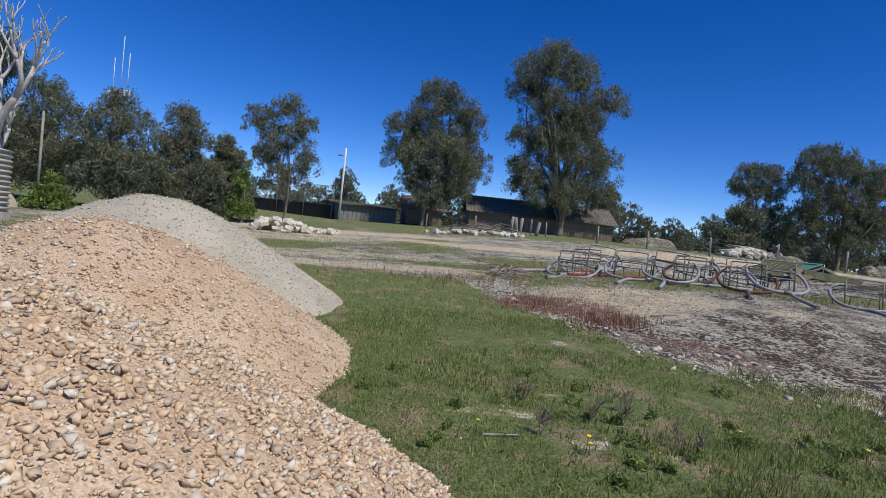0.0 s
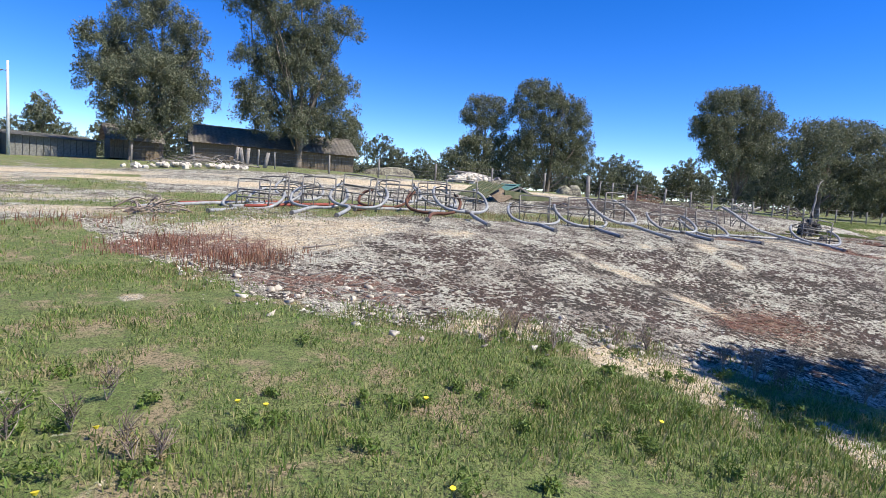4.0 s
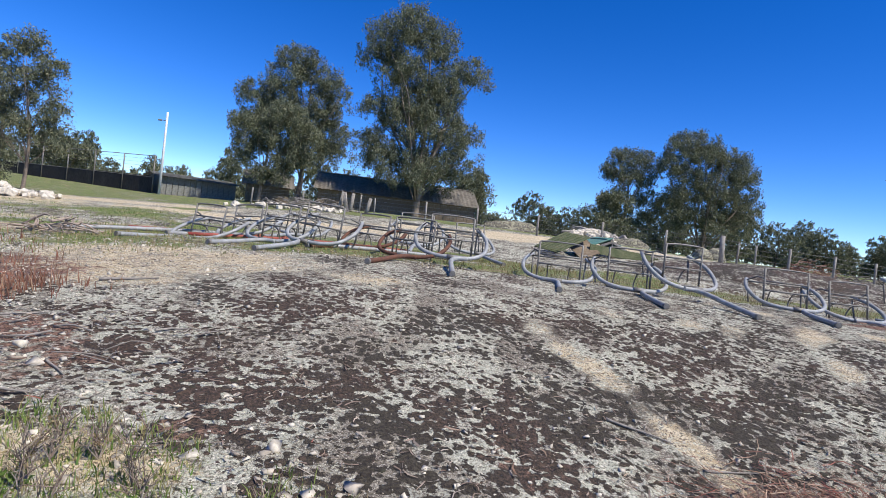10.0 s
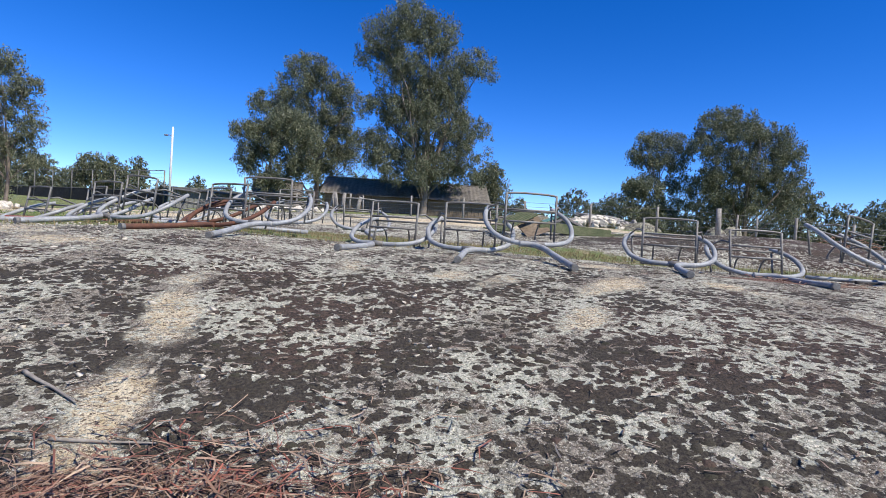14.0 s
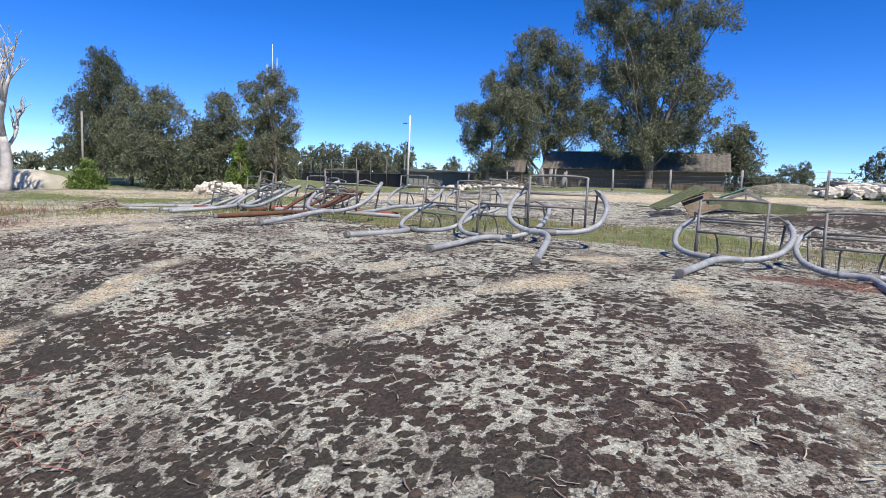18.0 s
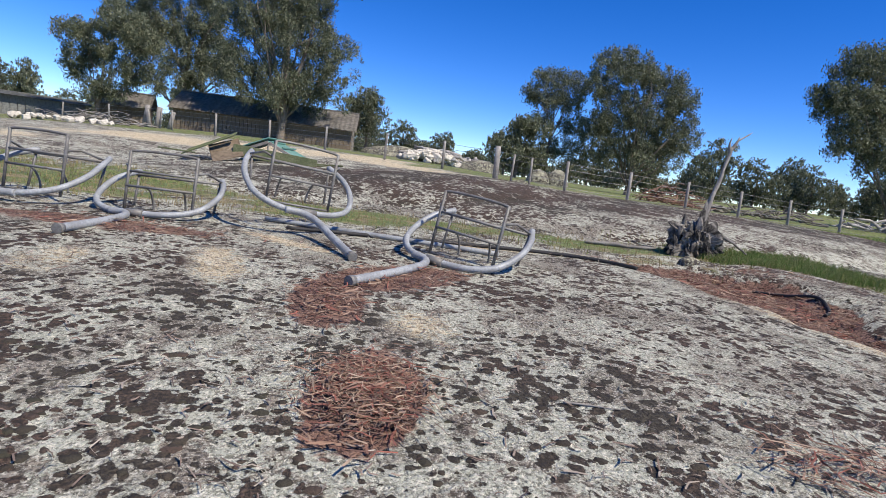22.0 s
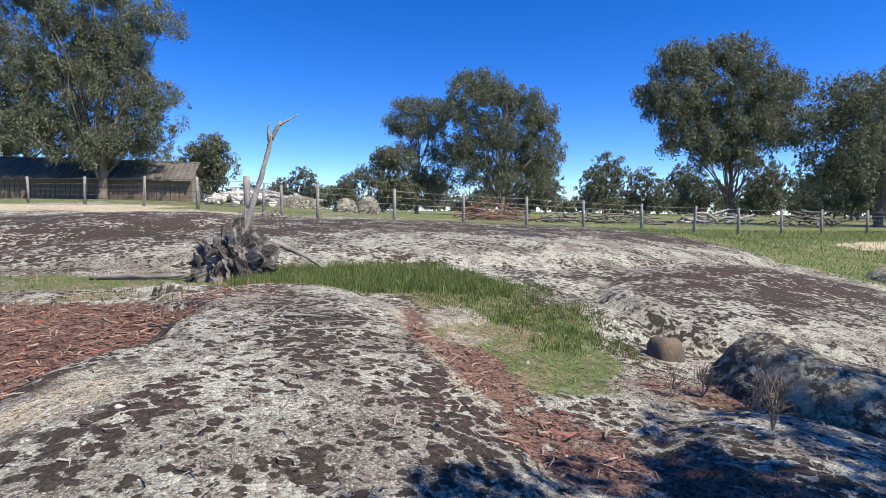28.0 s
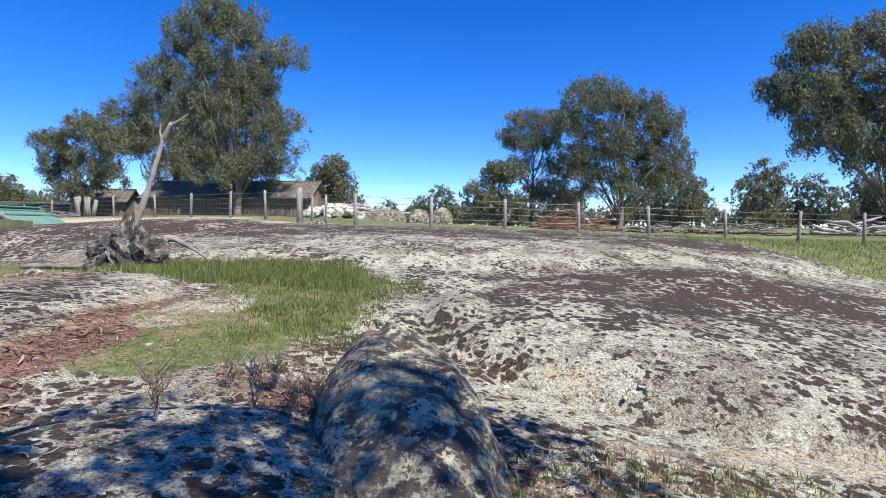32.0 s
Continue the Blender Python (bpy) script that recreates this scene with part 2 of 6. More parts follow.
ROOF = two_tone("grey_iron_roof", (0.27, 0.24, 0.20), (0.36, 0.32, 0.27), 0.7, 0.85, 0.0, 0.2)
SHED = two_tone("olive_grey_cladding", (0.19, 0.19, 0.17), (0.23, 0.225, 0.20), 1.0, 0.7, 0.1, 0.2)
GREENROOF = two_tone("green_painted_sheet", (0.12, 0.27, 0.21), (0.19, 0.31, 0.25), 2.0, 0.6, 0.0, 0.1)
GREENWOOD = two_tone("mossy_olive_boards", (0.10, 0.12, 0.055), (0.17, 0.17, 0.09), 3.0, 0.9, 0.0, 0.4)
TANK = two_tone("cream_concrete_tank", (0.46, 0.43, 0.36), (0.36, 0.33, 0.27), 1.5, 0.8, 0.0, 0.2)
WHITE = two_tone("white_paint", (0.78, 0.78, 0.76), (0.66, 0.66, 0.63), 2.0, 0.6, 0.0, 0.05)
WIRE = two_tone("fence_wire", (0.30, 0.29, 0.28), (0.22, 0.21, 0.2), 5.0, 0.5, 0.5, 0.0)
BARK = two_tone("gum_bark", (0.27, 0.22, 0.17), (0.14, 0.11, 0.085), 2.5, 0.9, 0.0, 0.6)
DEADWOOD = two_tone("bleached_dead_wood", (0.62, 0.58, 0.53), (0.40, 0.36, 0.32), 3.0, 0.9, 0.0, 0.6)
# near-black noise tone paints the shade of hollows into the stump's grey wood
STUMPWOOD = two_tone("grey_wood_hollow_shade", (0.27, 0.24, 0.205), (0.035, 0.03, 0.026), 4.5, 0.95, 0.0, 0.7, dist=0.015, low=0.42, high=0.56)
GUM = by_piece("gum_leaves", [(0.075, 0.088, 0.05), (0.155, 0.168, 0.098), (0.28, 0.285, 0.185)], 0.6, 3.0, "Island", 0, 0.3, 0.12)
CONIFER = by_piece("dark_needles", [(0.05, 0.062, 0.035), (0.085, 0.10, 0.052), (0.13, 0.14, 0.075)], 0.6, 3.0, "Island", 0, 0.25, 0.25)
FRESH = by_piece("bright_shrub_leaves", [(0.09, 0.15, 0.025), (0.16, 0.24, 0.045), (0.22, 0.27, 0.07)], 0.6, 3.0, "Island", 0, 0.2)
BLADE = by_piece("grass_blades", [(0.085, 0.155, 0.03), (0.17, 0.265, 0.055), (0.29, 0.33, 0.10), (0.46, 0.39, 0.20)], 0.65, 6.0, "Island", 0, 0.25)
LUSH = by_piece("lush_grass", [(0.065, 0.125, 0.022), (0.115, 0.195, 0.037), (0.19, 0.24, 0.06), (0.36, 0.30, 0.15)], 0.6, 6.0, "Island", 0, 0.25)
DRY = by_piece("dry_grass", [(0.42, 0.33, 0.17), (0.33, 0.24, 0.12), (0.26, 0.23, 0.09)], 0.75, 6.0, "Island", 0, 0.2)
SORREL = by_piece("red_sorrel_stems", [(0.34, 0.14, 0.085), (0.25, 0.11, 0.07), (0.42, 0.27, 0.17)], 0.75, 6.0, "Island", 0, 0.2)
STRIP = by_piece("bark_strips", [(0.32, 0.11, 0.075), (0.20, 0.09, 0.065), (0.46, 0.33, 0.23), (0.12, 0.075, 0.055), (0.34, 0.20, 0.13)], 0.8, 9.0, "Island", 0.2)
TWIG = by_piece("grey_twigs", [(0.42, 0.36, 0.29), (0.30, 0.22, 0.17), (0.17, 0.12, 0.095)], 0.9, 9.0, "Island", 0.2)
GRAVEL = by_piece("orange_crushed_rock", [(0.60, 0.42, 0.26), (0.68, 0.53, 0.36), (0.42, 0.30, 0.20), (0.72, 0.66, 0.54)], 0.9, 30.0, "Island", 0.4, grime=0.12)
GREYGRAVEL = by_piece("grey_crushed_rock", [(0.48, 0.43, 0.32), (0.60, 0.55, 0.43), (0.36, 0.32, 0.25)], 0.9, 30.0, "Island", 0.4, grime=0.12)
STONE = by_piece("pale_loose_stone", [(0.50, 0.44, 0.35), (0.68, 0.61, 0.50), (0.34, 0.28, 0.22)], 0.9, 12.0, "Island", 0.4)
ORANGEBASE = two_tone("orange_fines", (0.56, 0.39, 0.25), (0.66, 0.50, 0.35), 1.6, 0.95, 0.0, 0.9, 60.0, dist=0.02)
GREYBASE = two_tone("grey_fines", (0.48, 0.43, 0.33), (0.58, 0.52, 0.41), 1.6, 0.95, 0.0, 0.9, 60.0, dist=0.02)
BROWNROCK = two_tone("rusty_brown_granite", (0.20, 0.14, 0.095), (0.12, 0.10, 0.075), 5.0, 0.9, 0.0, 0.6, 40.0)
YELLOW = by_piece("dandelion_yellow", [(0.75, 0.6, 0.03), (0.8, 0.66, 0.05)], 0.6, 9.0, "Island", 0)
MESHNET = two_tone("shade_cloth", (0.035, 0.033, 0.032), (0.055, 0.05, 0.046), 1.0, 0.9, 0.0, 0.1)
RUBBER = two_tone("black_poly_hose", (0.03, 0.028, 0.027), (0.05, 0.047, 0.045), 5.0, 0.6, 0.0, 0.1)

# ---- helpers for meshes ----
def part(name, bm, mat, parent=None, label=""):
    me = bpy.data.meshes.new(name)
    bm.to_mesh(me)
    bm.free()
    me.materials.append(mat)
    ob = new(name, me)
    if parent:
        ob.parent = parent
    if label:
        ob["label"] = label
    return ob


def thing(name, label, category, group="", kind="", at=(0, 0, 0)):
    ob = new(name)
    ob.empty_display_size = 0.2
    ob.location = at
    return tagged(ob, label, category, group, kind)


def raw(name, verts, faces, mat, parent=None, smooth=False):
    """One mesh from arrays: verts (n, 3) and faces (m, k), all with k corners."""
    verts, faces = np.asarray(verts, dtype=np.float32), np.asarray(faces, dtype=np.int32)
    me = bpy.data.meshes.new(name)
    k = faces.shape[1]
    me.vertices.add(len(verts))
    me.vertices.foreach_set("co", verts.ravel())
    me.loops.add(faces.size)
    me.loops.foreach_set("vertex_index", faces.ravel())
    me.polygons.add(len(faces))
    me.polygons.foreach_set("loop_start", np.arange(0, faces.size, k, dtype=np.int32))
    me.polygons.foreach_set("loop_total", np.full(len(faces), k, dtype=np.int32))
    if smooth:
        me.polygons.foreach_set("use_smooth", np.ones(len(faces), dtype=bool))
    me.update(calc_edges=True)
    me.materials.append(mat)
    ob = new(name, me)
    if parent:
        ob.parent = parent
    return ob


def box(bm, size, m=None, bevel=0.0):
    r = bmesh.ops.create_cube(bm, size=1.0, matrix=(m or Matrix()) @ Matrix.Diagonal((*size, 1)))
    if bevel:
        edges = {e for v in r["verts"] for e in v.link_edges}
        bmesh.ops.bevel(bm, geom=list(edges), offset=bevel, segments=1, affect="EDGES")


def tube(bm, pts, radii, sides=8, caps=True):
    """A bent tapered pipe along pts."""
    pts = [Vector(p) for p in pts]
    if isinstance(radii, (int, float)):
        radii = [radii] * len(pts)
    rings, up = [], None
    for i, p in enumerate(pts):
        d = (pts[min(i + 1, len(pts) - 1)] - pts[max(i - 1, 0)]).normalized()
        if up is None:
            up = d.orthogonal().normalized()
        up = (up - d * up.dot(d)).normalized() if (up - d * up.dot(d)).length > 1e-4 else d.orthogonal().normalized()
        side = d.cross(up)
        rings.append([bm.verts.new(p + (up * math.cos(a) + side * math.sin(a)) * radii[i]) for a in (2 * math.pi * k / sides for k in range(sides))])
    for a, b in zip(rings, rings[1:]):
        for k in range(sides):
            f = bm.faces.new((a[k], a[(k + 1) % sides], b[(k + 1) % sides], b[k]))
            f.smooth = True
    if caps:
        bm.faces.new(rings[0][::-1])
        bm.faces.new(rings[-1])


def curve(pts, n=6):
    """Points along a smooth line through pts."""
    pts = [Vector(p) for p in pts]
    out = []
    for i in range(len(pts) - 1):
        a, b, c, d = pts[max(i - 1, 0)], pts[i], pts[i + 1], pts[min(i + 2, len(pts) - 1)]
        for k in range(n):
            t = k / n
            out.append(0.5 * ((2 * b) + (c - a) * t + (2 * a - 5 * b + 4 * c - d) * t * t + (3 * b - a - 3 * c + d) * t ** 3))
    out.append(pts[-1])
    return out


def pipe_mesh(pts, radius, sides=8, n=6):
    bm = bmesh.new()
    tube(bm, curve(pts, n), radius, sides)
    return bm


# ---- ground ----
SECTION_X = [-60, -12, -4, 3, 8, 11, 14.5, 19, 23, 27, 31, 38, 60]
SECTION_Y = [-40, 0, 4.5, 7.4, 10.3, 13.5, 18, 24, 35, 55, 110]
SECTION_Z = {
    -40: [0.2, 0.2, 0.2, 0.2, 0.1, -0.1, 0.2, 0.4, 0.4, 0.2, 0.0, -0.1, -0.1],
    0: [0.3, 0.3, 0.3, 0.3, -0.1, -0.3, 0.0, 0.35, 0.4, 0.2, 0.0, -0.1, -0.1],
    4.5: [0.3, 0.3, 0.3, 0.22, 0.0, -0.2, 0.2, 0.5, 0.5, 0.2, 0.0, -0.1, -0.1],
    7.4: [0.5, 0.45, 0.42, 0.36, 0.38, 0.34, 0.58, 0.62, 0.70, 0.46, 0.0, -0.1, -0.1],
    10.3: [0.55, 0.52, 0.5, 0.5, 0.85, 0.80, 0.82, 0.77, 0.78, 0.64, 0.08, -0.1, -0.1],
    13.5: [0.6, 0.57, 0.55, 0.80, 0.98, 0.92, 0.86, 0.76, 0.80, 0.86, 0.70, 0.12, 0.1],
    18: [0.65, 0.6, 0.6, 0.8, 0.92, 0.92, 0.90, 1.02, 1.12, 1.08, 1.0, 0.75, 0.5],
    24: [0.8, 0.75, 0.85, 1.1, 1.3, 1.38, 1.42, 1.52, 1.58, 1.45, 1.28, 1.05, 0.9],
    35: [1.1, 1.1, 1.2, 1.5, 1.8, 1.9, 1.95, 1.95, 1.9, 1.75, 1.55, 1.3, 1.1],
    55: [1.9, 1.9, 1.9, 2.0, 2.2, 2.3, 2.3, 2.2, 2.1, 1.9, 1.7, 1.5, 1.3],
    110: [1.9] * 13,
}


def smooth_lookup(xs, table, q):
    """Cubic interpolation through rows of table at xs."""
    xs = np.asarray(xs, float)
    table = np.asarray(table, float)
    q = np.clip(q, xs[0], xs[-1] - 1e-6)
    i = np.clip(np.searchsorted(xs, q, side="right") - 1, 0, len(xs) - 2)
    slope = np.gradient(table, xs, axis=0)
    h = xs[i + 1] - xs[i]
    t = (q - xs[i]) / h
    shape = (-1,) + (1,) * (table.ndim - 1)
    t, h = t.reshape(shape), h.reshape(shape)
    return ((2 * t**3 - 3 * t**2 + 1) * table[i] + (t**3 - 2 * t**2 + t) * h * slope[i] + (-2 * t**3 + 3 * t**2) * table[i + 1] + (t**3 - t**2) * h * slope[i + 1])


def waves(x, y, seed, scale, octaves=4):
    """Cheap smooth noise in -1..1."""
    r = np.random.RandomState(seed)
    out = np.zeros_like(x, dtype=float)
    amp, tot = 1.0, 0.0
    for o in range(octaves):
        for k in range(4):
            a = r.uniform(0, 2 * math.pi)
            f = scale * (1.9**o) * r.uniform(0.7, 1.4)
            ph = r.uniform(0, 6.28)
            out += amp * np.sin((x * math.cos(a) + y * math.sin(a)) * f + ph + 1.3 * np.sin(f * 0.6 * (x * math.sin(a) - y * math.cos(a)) + ph * 2)) / 2.2
        tot += amp
        amp *= 0.55
    return out / tot / 1.3


def spot(x, y, cx, cy, rx, ry, turn=0.0, soft=0.35):
    """1 inside an oval, falling to 0 at its rim."""
    c, s = math.cos(radians(turn)), math.sin(radians(turn))
    u, v = ((x - cx) * c + (y - cy) * s) / rx, (-(x - cx) * s + (y - cy) * c) / ry
    return np.clip((1 - np.hypot(u, v)) / soft + 0.5, 0, 1)


def channel(x, y):
    """The litter-filled gap between two slabs."""
    ys = [5, 7.4, 7.8, 8.2, 8.7, 9.1, 9.5, 10, 10.6, 11.2, 12]
    mid = np.interp(y, ys, [24.4, 23.4, 23.3, 23.2, 23.2, 23.35, 23.45, 23.4, 23.3, 23.0, 22.9]) + 0.05 * np.sin(y * 5)
    wide = np.interp(y, ys, [0.10, 0.14, 0.24, 0.26, 0.34, 0.58, 0.74, 0.80, 0.85, 0.75, 0.8]) + 0.04 * np.sin(y * 7 + x)
    return np.clip((wide - np.abs(x - mid)) / 0.14 + 0.5, 0, 1) * np.clip((y - 4.5) / 0.8, 0, 1) * np.clip((12.0 - y) / 0.8, 0, 1)


def whaleback(x, y, cx, cy, rx, ry, up, turn):
    """A low granite dome with a steep rim."""
    c, s = math.cos(radians(turn)), math.sin(radians(turn))
    u, v = ((x - cx) * c + (y - cy) * s) / rx, (-(x - cx) * s + (y - cy) * c) / ry
    d = np.maximum(np.hypot(u, v) + 0.05 * np.sin(3 * np.arctan2(v, u) + cx), 0.0)
    return up * np.sqrt(np.clip(1 - d**2.4, 0, 1))


def height(x, y):
    x, y = np.asarray(x, float), np.asarray(y, float)
    shape = x.shape
    xf, yf = x.ravel(), y.ravel()
    cols = smooth_lookup(SECTION_Y, [SECTION_Z[k] for k in SECTION_Y], yf)
    xs = np.asarray(SECTION_X, float)
    q = np.clip(xf, xs[0], xs[-1] - 1e-6)
    i = np.clip(np.searchsorted(xs, q, side="right") - 1, 0, len(xs) - 2)
    slope = np.gradient(cols, xs, axis=1)
    n = np.arange(len(q))
    h = xs[i + 1] - xs[i]
    t = (q - xs[i]) / h
    z = (2 * t**3 - 3 * t**2 + 1) * cols[n, i] + (t**3 - 2 * t**2 + t) * h * slope[n, i] + (-2 * t**3 + 3 * t**2) * cols[n, i + 1] + (t**3 - t**2) * h * slope[n, i + 1]
    z = z + 0.02 * waves(xf, yf, 5, 0.9) + 0.008 * waves(xf, yf, 6, 5.0)
    z = z - 0.13 * channel(xf, yf) + whaleback(xf, yf, 32.0, 10.7, 3.5, 2.6, 0.5, 5) + whaleback(xf, yf, 28.5, 17.8, 10.3, 4.2, 0.28, 2) + whaleback(xf, yf, 18.9, 18.4, 5.5, 3.2, 0.2, 12)
    z = z + whaleback(xf, yf, 24.85, 8.9, 1.2, 3.1, 0.11, -3) + whaleback(xf, yf, 27.45, 6.7, 0.95, 1.25, 0.16, 10) + whaleback(xf, yf, 28.25, 10.35, 0.8, 0.55, 0.15, 25)
    return z.reshape(shape)


def top(x, y):
    return float(height(np.array([x]), np.array([y]))[0])


def turf_edge(x):
    """How far back the lawn reaches before the granite begins."""
    return np.interp(x, [-60, 1.9, 2.2, 3.1, 3.5, 4.2, 5.0, 6.4, 7.2, 8.6, 10.4, 13.2], [13.0, 13.0, 12.0, 9.8, 8.8, 7.4, 6.5, 6.0, 5.5, 4.5, 3.0, 1.0])


def zones(x, y):
    rag = 0.35 * waves(x, y, 21, 1.6, 5)
    turf = np.clip((turf_edge(x) - y) / 1.6 + 0.5, 0, 1)
    turf = np.maximum(turf, (0.50 + 0.22 * waves(x, y, 22, 0.5)) * np.clip((y - 11.5) / 2, 0, 1) * (x < 3.5) * np.clip((60 - y) / 4, 0, 1))
    line = np.interp(x, [3, 9, 13, 17, 22, 26], [15.8, 15.9, 15.2, 13.8, 12.9, 12.7])
    wide = np.interp(x, [3, 12, 16, 20, 25, 31], [4.5, 3.0, 1.6, 0.9, 0.9, 0.8])
    trough = np.clip((wide - np.abs(y - line)) / 1.0 + 0.5, 0, 1) * np.clip((x - 2) / 2, 0, 1) * np.clip((27.4 - x) / 1.5, 0, 1)
    turf = np.maximum(turf, 0.62 * trough)
    turf = np.maximum(turf, spot(x, y, 25.7, 12.3, 2.3, 0.9, -18, 0.6))
    turf = np.maximum(turf, 0.64 * spot(x, y, 26.85, 9.9, 0.95, 1.9, -12, 0.4))
    turf = np.maximum(turf, np.clip((x - 34.6 - (18 - y) * 0.5) / 2, 0, 1) * np.clip((y - 11) / 2, 0, 1))
    turf = np.maximum(turf, 0.7 * np.clip((y - 22.6) / 2, 0, 1) * (x > 20))
    turf = np.maximum(turf, 0.66 * np.clip((y - 29) / 3, 0, 1))
    turf = np.maximum(turf, np.clip((-1.5 - y) / 2, 0, 1))
    turf = np.maximum(turf, 0.55 * spot(x, y, 23.4, 11.5, 0.9, 0.6, 0, 0.8))
    turf = np.maximum(turf, 0.55 * spot(x, y, 30.6, 6.6, 3.2, 1.3, 5, 0.8))
    sand = np.zeros_like(x)
    for cx, cy, rx, ry, turn, full in ((-2, 28.6, 9, 2.0, -8, 0.68), (5.0, 23.6, 6.5, 1.2, -20, 0.75), (-0.8, 14.2, 5, 0.9, -8, 0.62), (-6, 24, 9, 4, 0, 0.55), (15.8, 26.5, 7, 2.6, 12, 0.8), (21.5, 24.2, 4, 1.2, -30, 0.7), (0.8, 18.0, 4.5, 0.9, -4, 0.5), (-3.0, 16.6, 4.5, 1.2, 0, 0.5), (1.35, 5.2, 0.6, 0.22, 8, 0.62), (0.75, 4.8, 0.4, 0.22, -10, 0.6), (2.0, 5.7, 0.35, 0.15, 0, 0.6), (1.95, 4.7, 0.3, 0.16, 0, 0.6), (2.65, 4.55, 0.3, 0.15, 10, 0.6), (2.5, 5.15, 0.25, 0.12, 0, 0.56), (26.45, 10.0, 0.4, 1.0, -12, 0.5), (7.2, 5.8, 0.7, 0.2, -25, 0.45), (4.9, 10.4, 1.6, 0.7, -15, 0.6), (5.5, 11.3, 2.4, 1.2, -15, 0.6), (6.0, 6.3, 0.8, 0.35, -10, 0.52), (29.6, 8.6, 0.8, 0.25, -45, 0.4), (30.6, 8.15, 1.3, 0.22, 4, 0.6), (25.95, 8.9, 0.16, 2.2, 2, 0.5), (24.1, 8.6, 0.3, 1.0, -25, 0.4), (22.75, 8.9, 0.22, 1.2, 8, 0.5), (21.0, 11.45, 1.7, 0.2, 0, 0.75), (18.25, 10.4, 0.75, 0.12, -40, 0.8), (47, 19, 6, 1.2, 8, 0.9)):
        sand = np.maximum(sand, full * spot(x, y, cx, cy, rx, ry, turn, 0.7))
    for cx, cy, rx, ry, turn in ((15.35, 7.2, 0.28, 1.1, 5), (15.05, 8.8, 0.25, 0.6, 20), (13.55, 9.2, 0.9, 0.25, 45), (12.9, 8.2, 0.5, 0.2, 50), (14.05, 10.6, 0.6, 0.35, 60), (14.9, 9.35, 0.25, 0.3, 0), (17.83, 9.35, 0.3, 0.55, 12), (16.75, 8.95, 0.3, 0.4, 0), (12.35, 9.2, 0.55, 0.22, 50), (10.95, 9.8, 0.3, 0.45, 0), (9.95, 6.5, 0.22, 0.8, 5), (9.75, 8.2, 0.25, 0.8, 12), (12.0, 9.5, 0.3, 0.3, 0), (9.6, 8.9, 0.5, 0.25, 60), (7.7, 10.5, 1.0, 0.5, -30), (19.3, 8.05, 0.42, 0.42, 0)):
        sand = np.maximum(sand, 0.53 * spot(x, y, cx, cy, rx * 0.85, ry, turn, 1.0))
    sand = np.maximum(sand, 0.64 * np.clip((waves(x, y, 55, 1.0, 4) - 0.36) * 4, 0, 1) * (y < turf_edge(x)) * (x > -4) * (y > 1))
    litter = np.maximum(channel(x, y), 0.8 * spot(x, y, 19.35, 9.3, 0.85, 0.4, 25, 0.6))
    for cx, cy, rx, ry, turn, full in ((18.92, 7.1, 0.27, 0.55, -12, 0.95), (18.72, 8.5, 0.28, 0.6, 0, 0.85), (16.6, 10.4, 1.3, 0.35, 0, 0.75), (30.6, 7.2, 2.3, 0.8, 5, 0.5), (26.1, 8.4, 0.25, 1.2, -5, 0.62), (26.02, 9.9, 0.14, 1.1, -10, 0.6), (27.6, 8.3, 0.7, 0.3, -20, 0.5), (26.2, 7.6, 0.4, 0.5, 15, 0.85), (26.6, 6.9, 0.3, 0.6, 5, 0.85), (10.3, 6.05, 0.9, 0.35, 0, 0.52), (4.9, 7.8, 1.3, 0.8, -40, 0.46), (3.6, 10.6, 1.4, 0.9, -10, 0.6), (24.5, 10.9, 0.5, 0.8, 20, 0.5), (7.6, 6.4, 1.6, 0.5, -15, 0.42)):
        litter = np.maximum(litter, full * spot(x, y, cx, cy, rx, ry, turn, 0.7))
    turf = turf * (1 - 0.7 * np.clip((sand - 0.35) * 3, 0, 1)) * (1 - 0.85 * np.clip((litter - 0.3) * 2, 0, 1))
    return np.clip(turf + rag * (turf > 0.02), 0, 1), np.clip(sand + rag * (sand > 0.02), 0, 1), np.clip(litter + rag * (litter > 0.02), 0, 1)


def moss_cover(x, y):
    """How thickly dark moss grows on the granite: most on the shaded slope and the crowns of the domes."""
    m = 0.37 + 0.22 * spot(x, y, 9.6, 7.4, 6.5, 3.2, 0, 1.0) + 0.12 * spot(x, y, 14.3, 5.5, 5, 2, 0, 1.0)
    m = m + 1.0 * spot(x, y, 28.5, 18.4, 10.5, 2.4, 0, 0.6) + 0.6 * spot(x, y, 31.9, 11.3, 3.1, 1.7, 0, 0.9)
    m = m + 0.35 * spot(x, y, 20.8, 17.5, 5, 2.5, 0, 1.0) + 0.12 * spot(x, y, 25, 8.6, 1.6, 2.8, 0, 1.0)
    return np.clip(m + 0.04 * spot(x, y, 20.9, 7.6, 3.0, 2.6, 0, 1.0), 0, 1)


def spread(low, high, inner_low, inner_high, step_in, grow=1.12):
    line = list(np.arange(inner_low, inner_high, step_in))
    d, v = step_in, inner_high
    while v < high:
        line.append(v)
        d *= grow
        v += d
    line.append(high)
    d, v = step_in, inner_low
    while v > low:
        d *= grow
        v -= d
        line.insert(0, max(v, low))
    return np.array(sorted(set(line)))


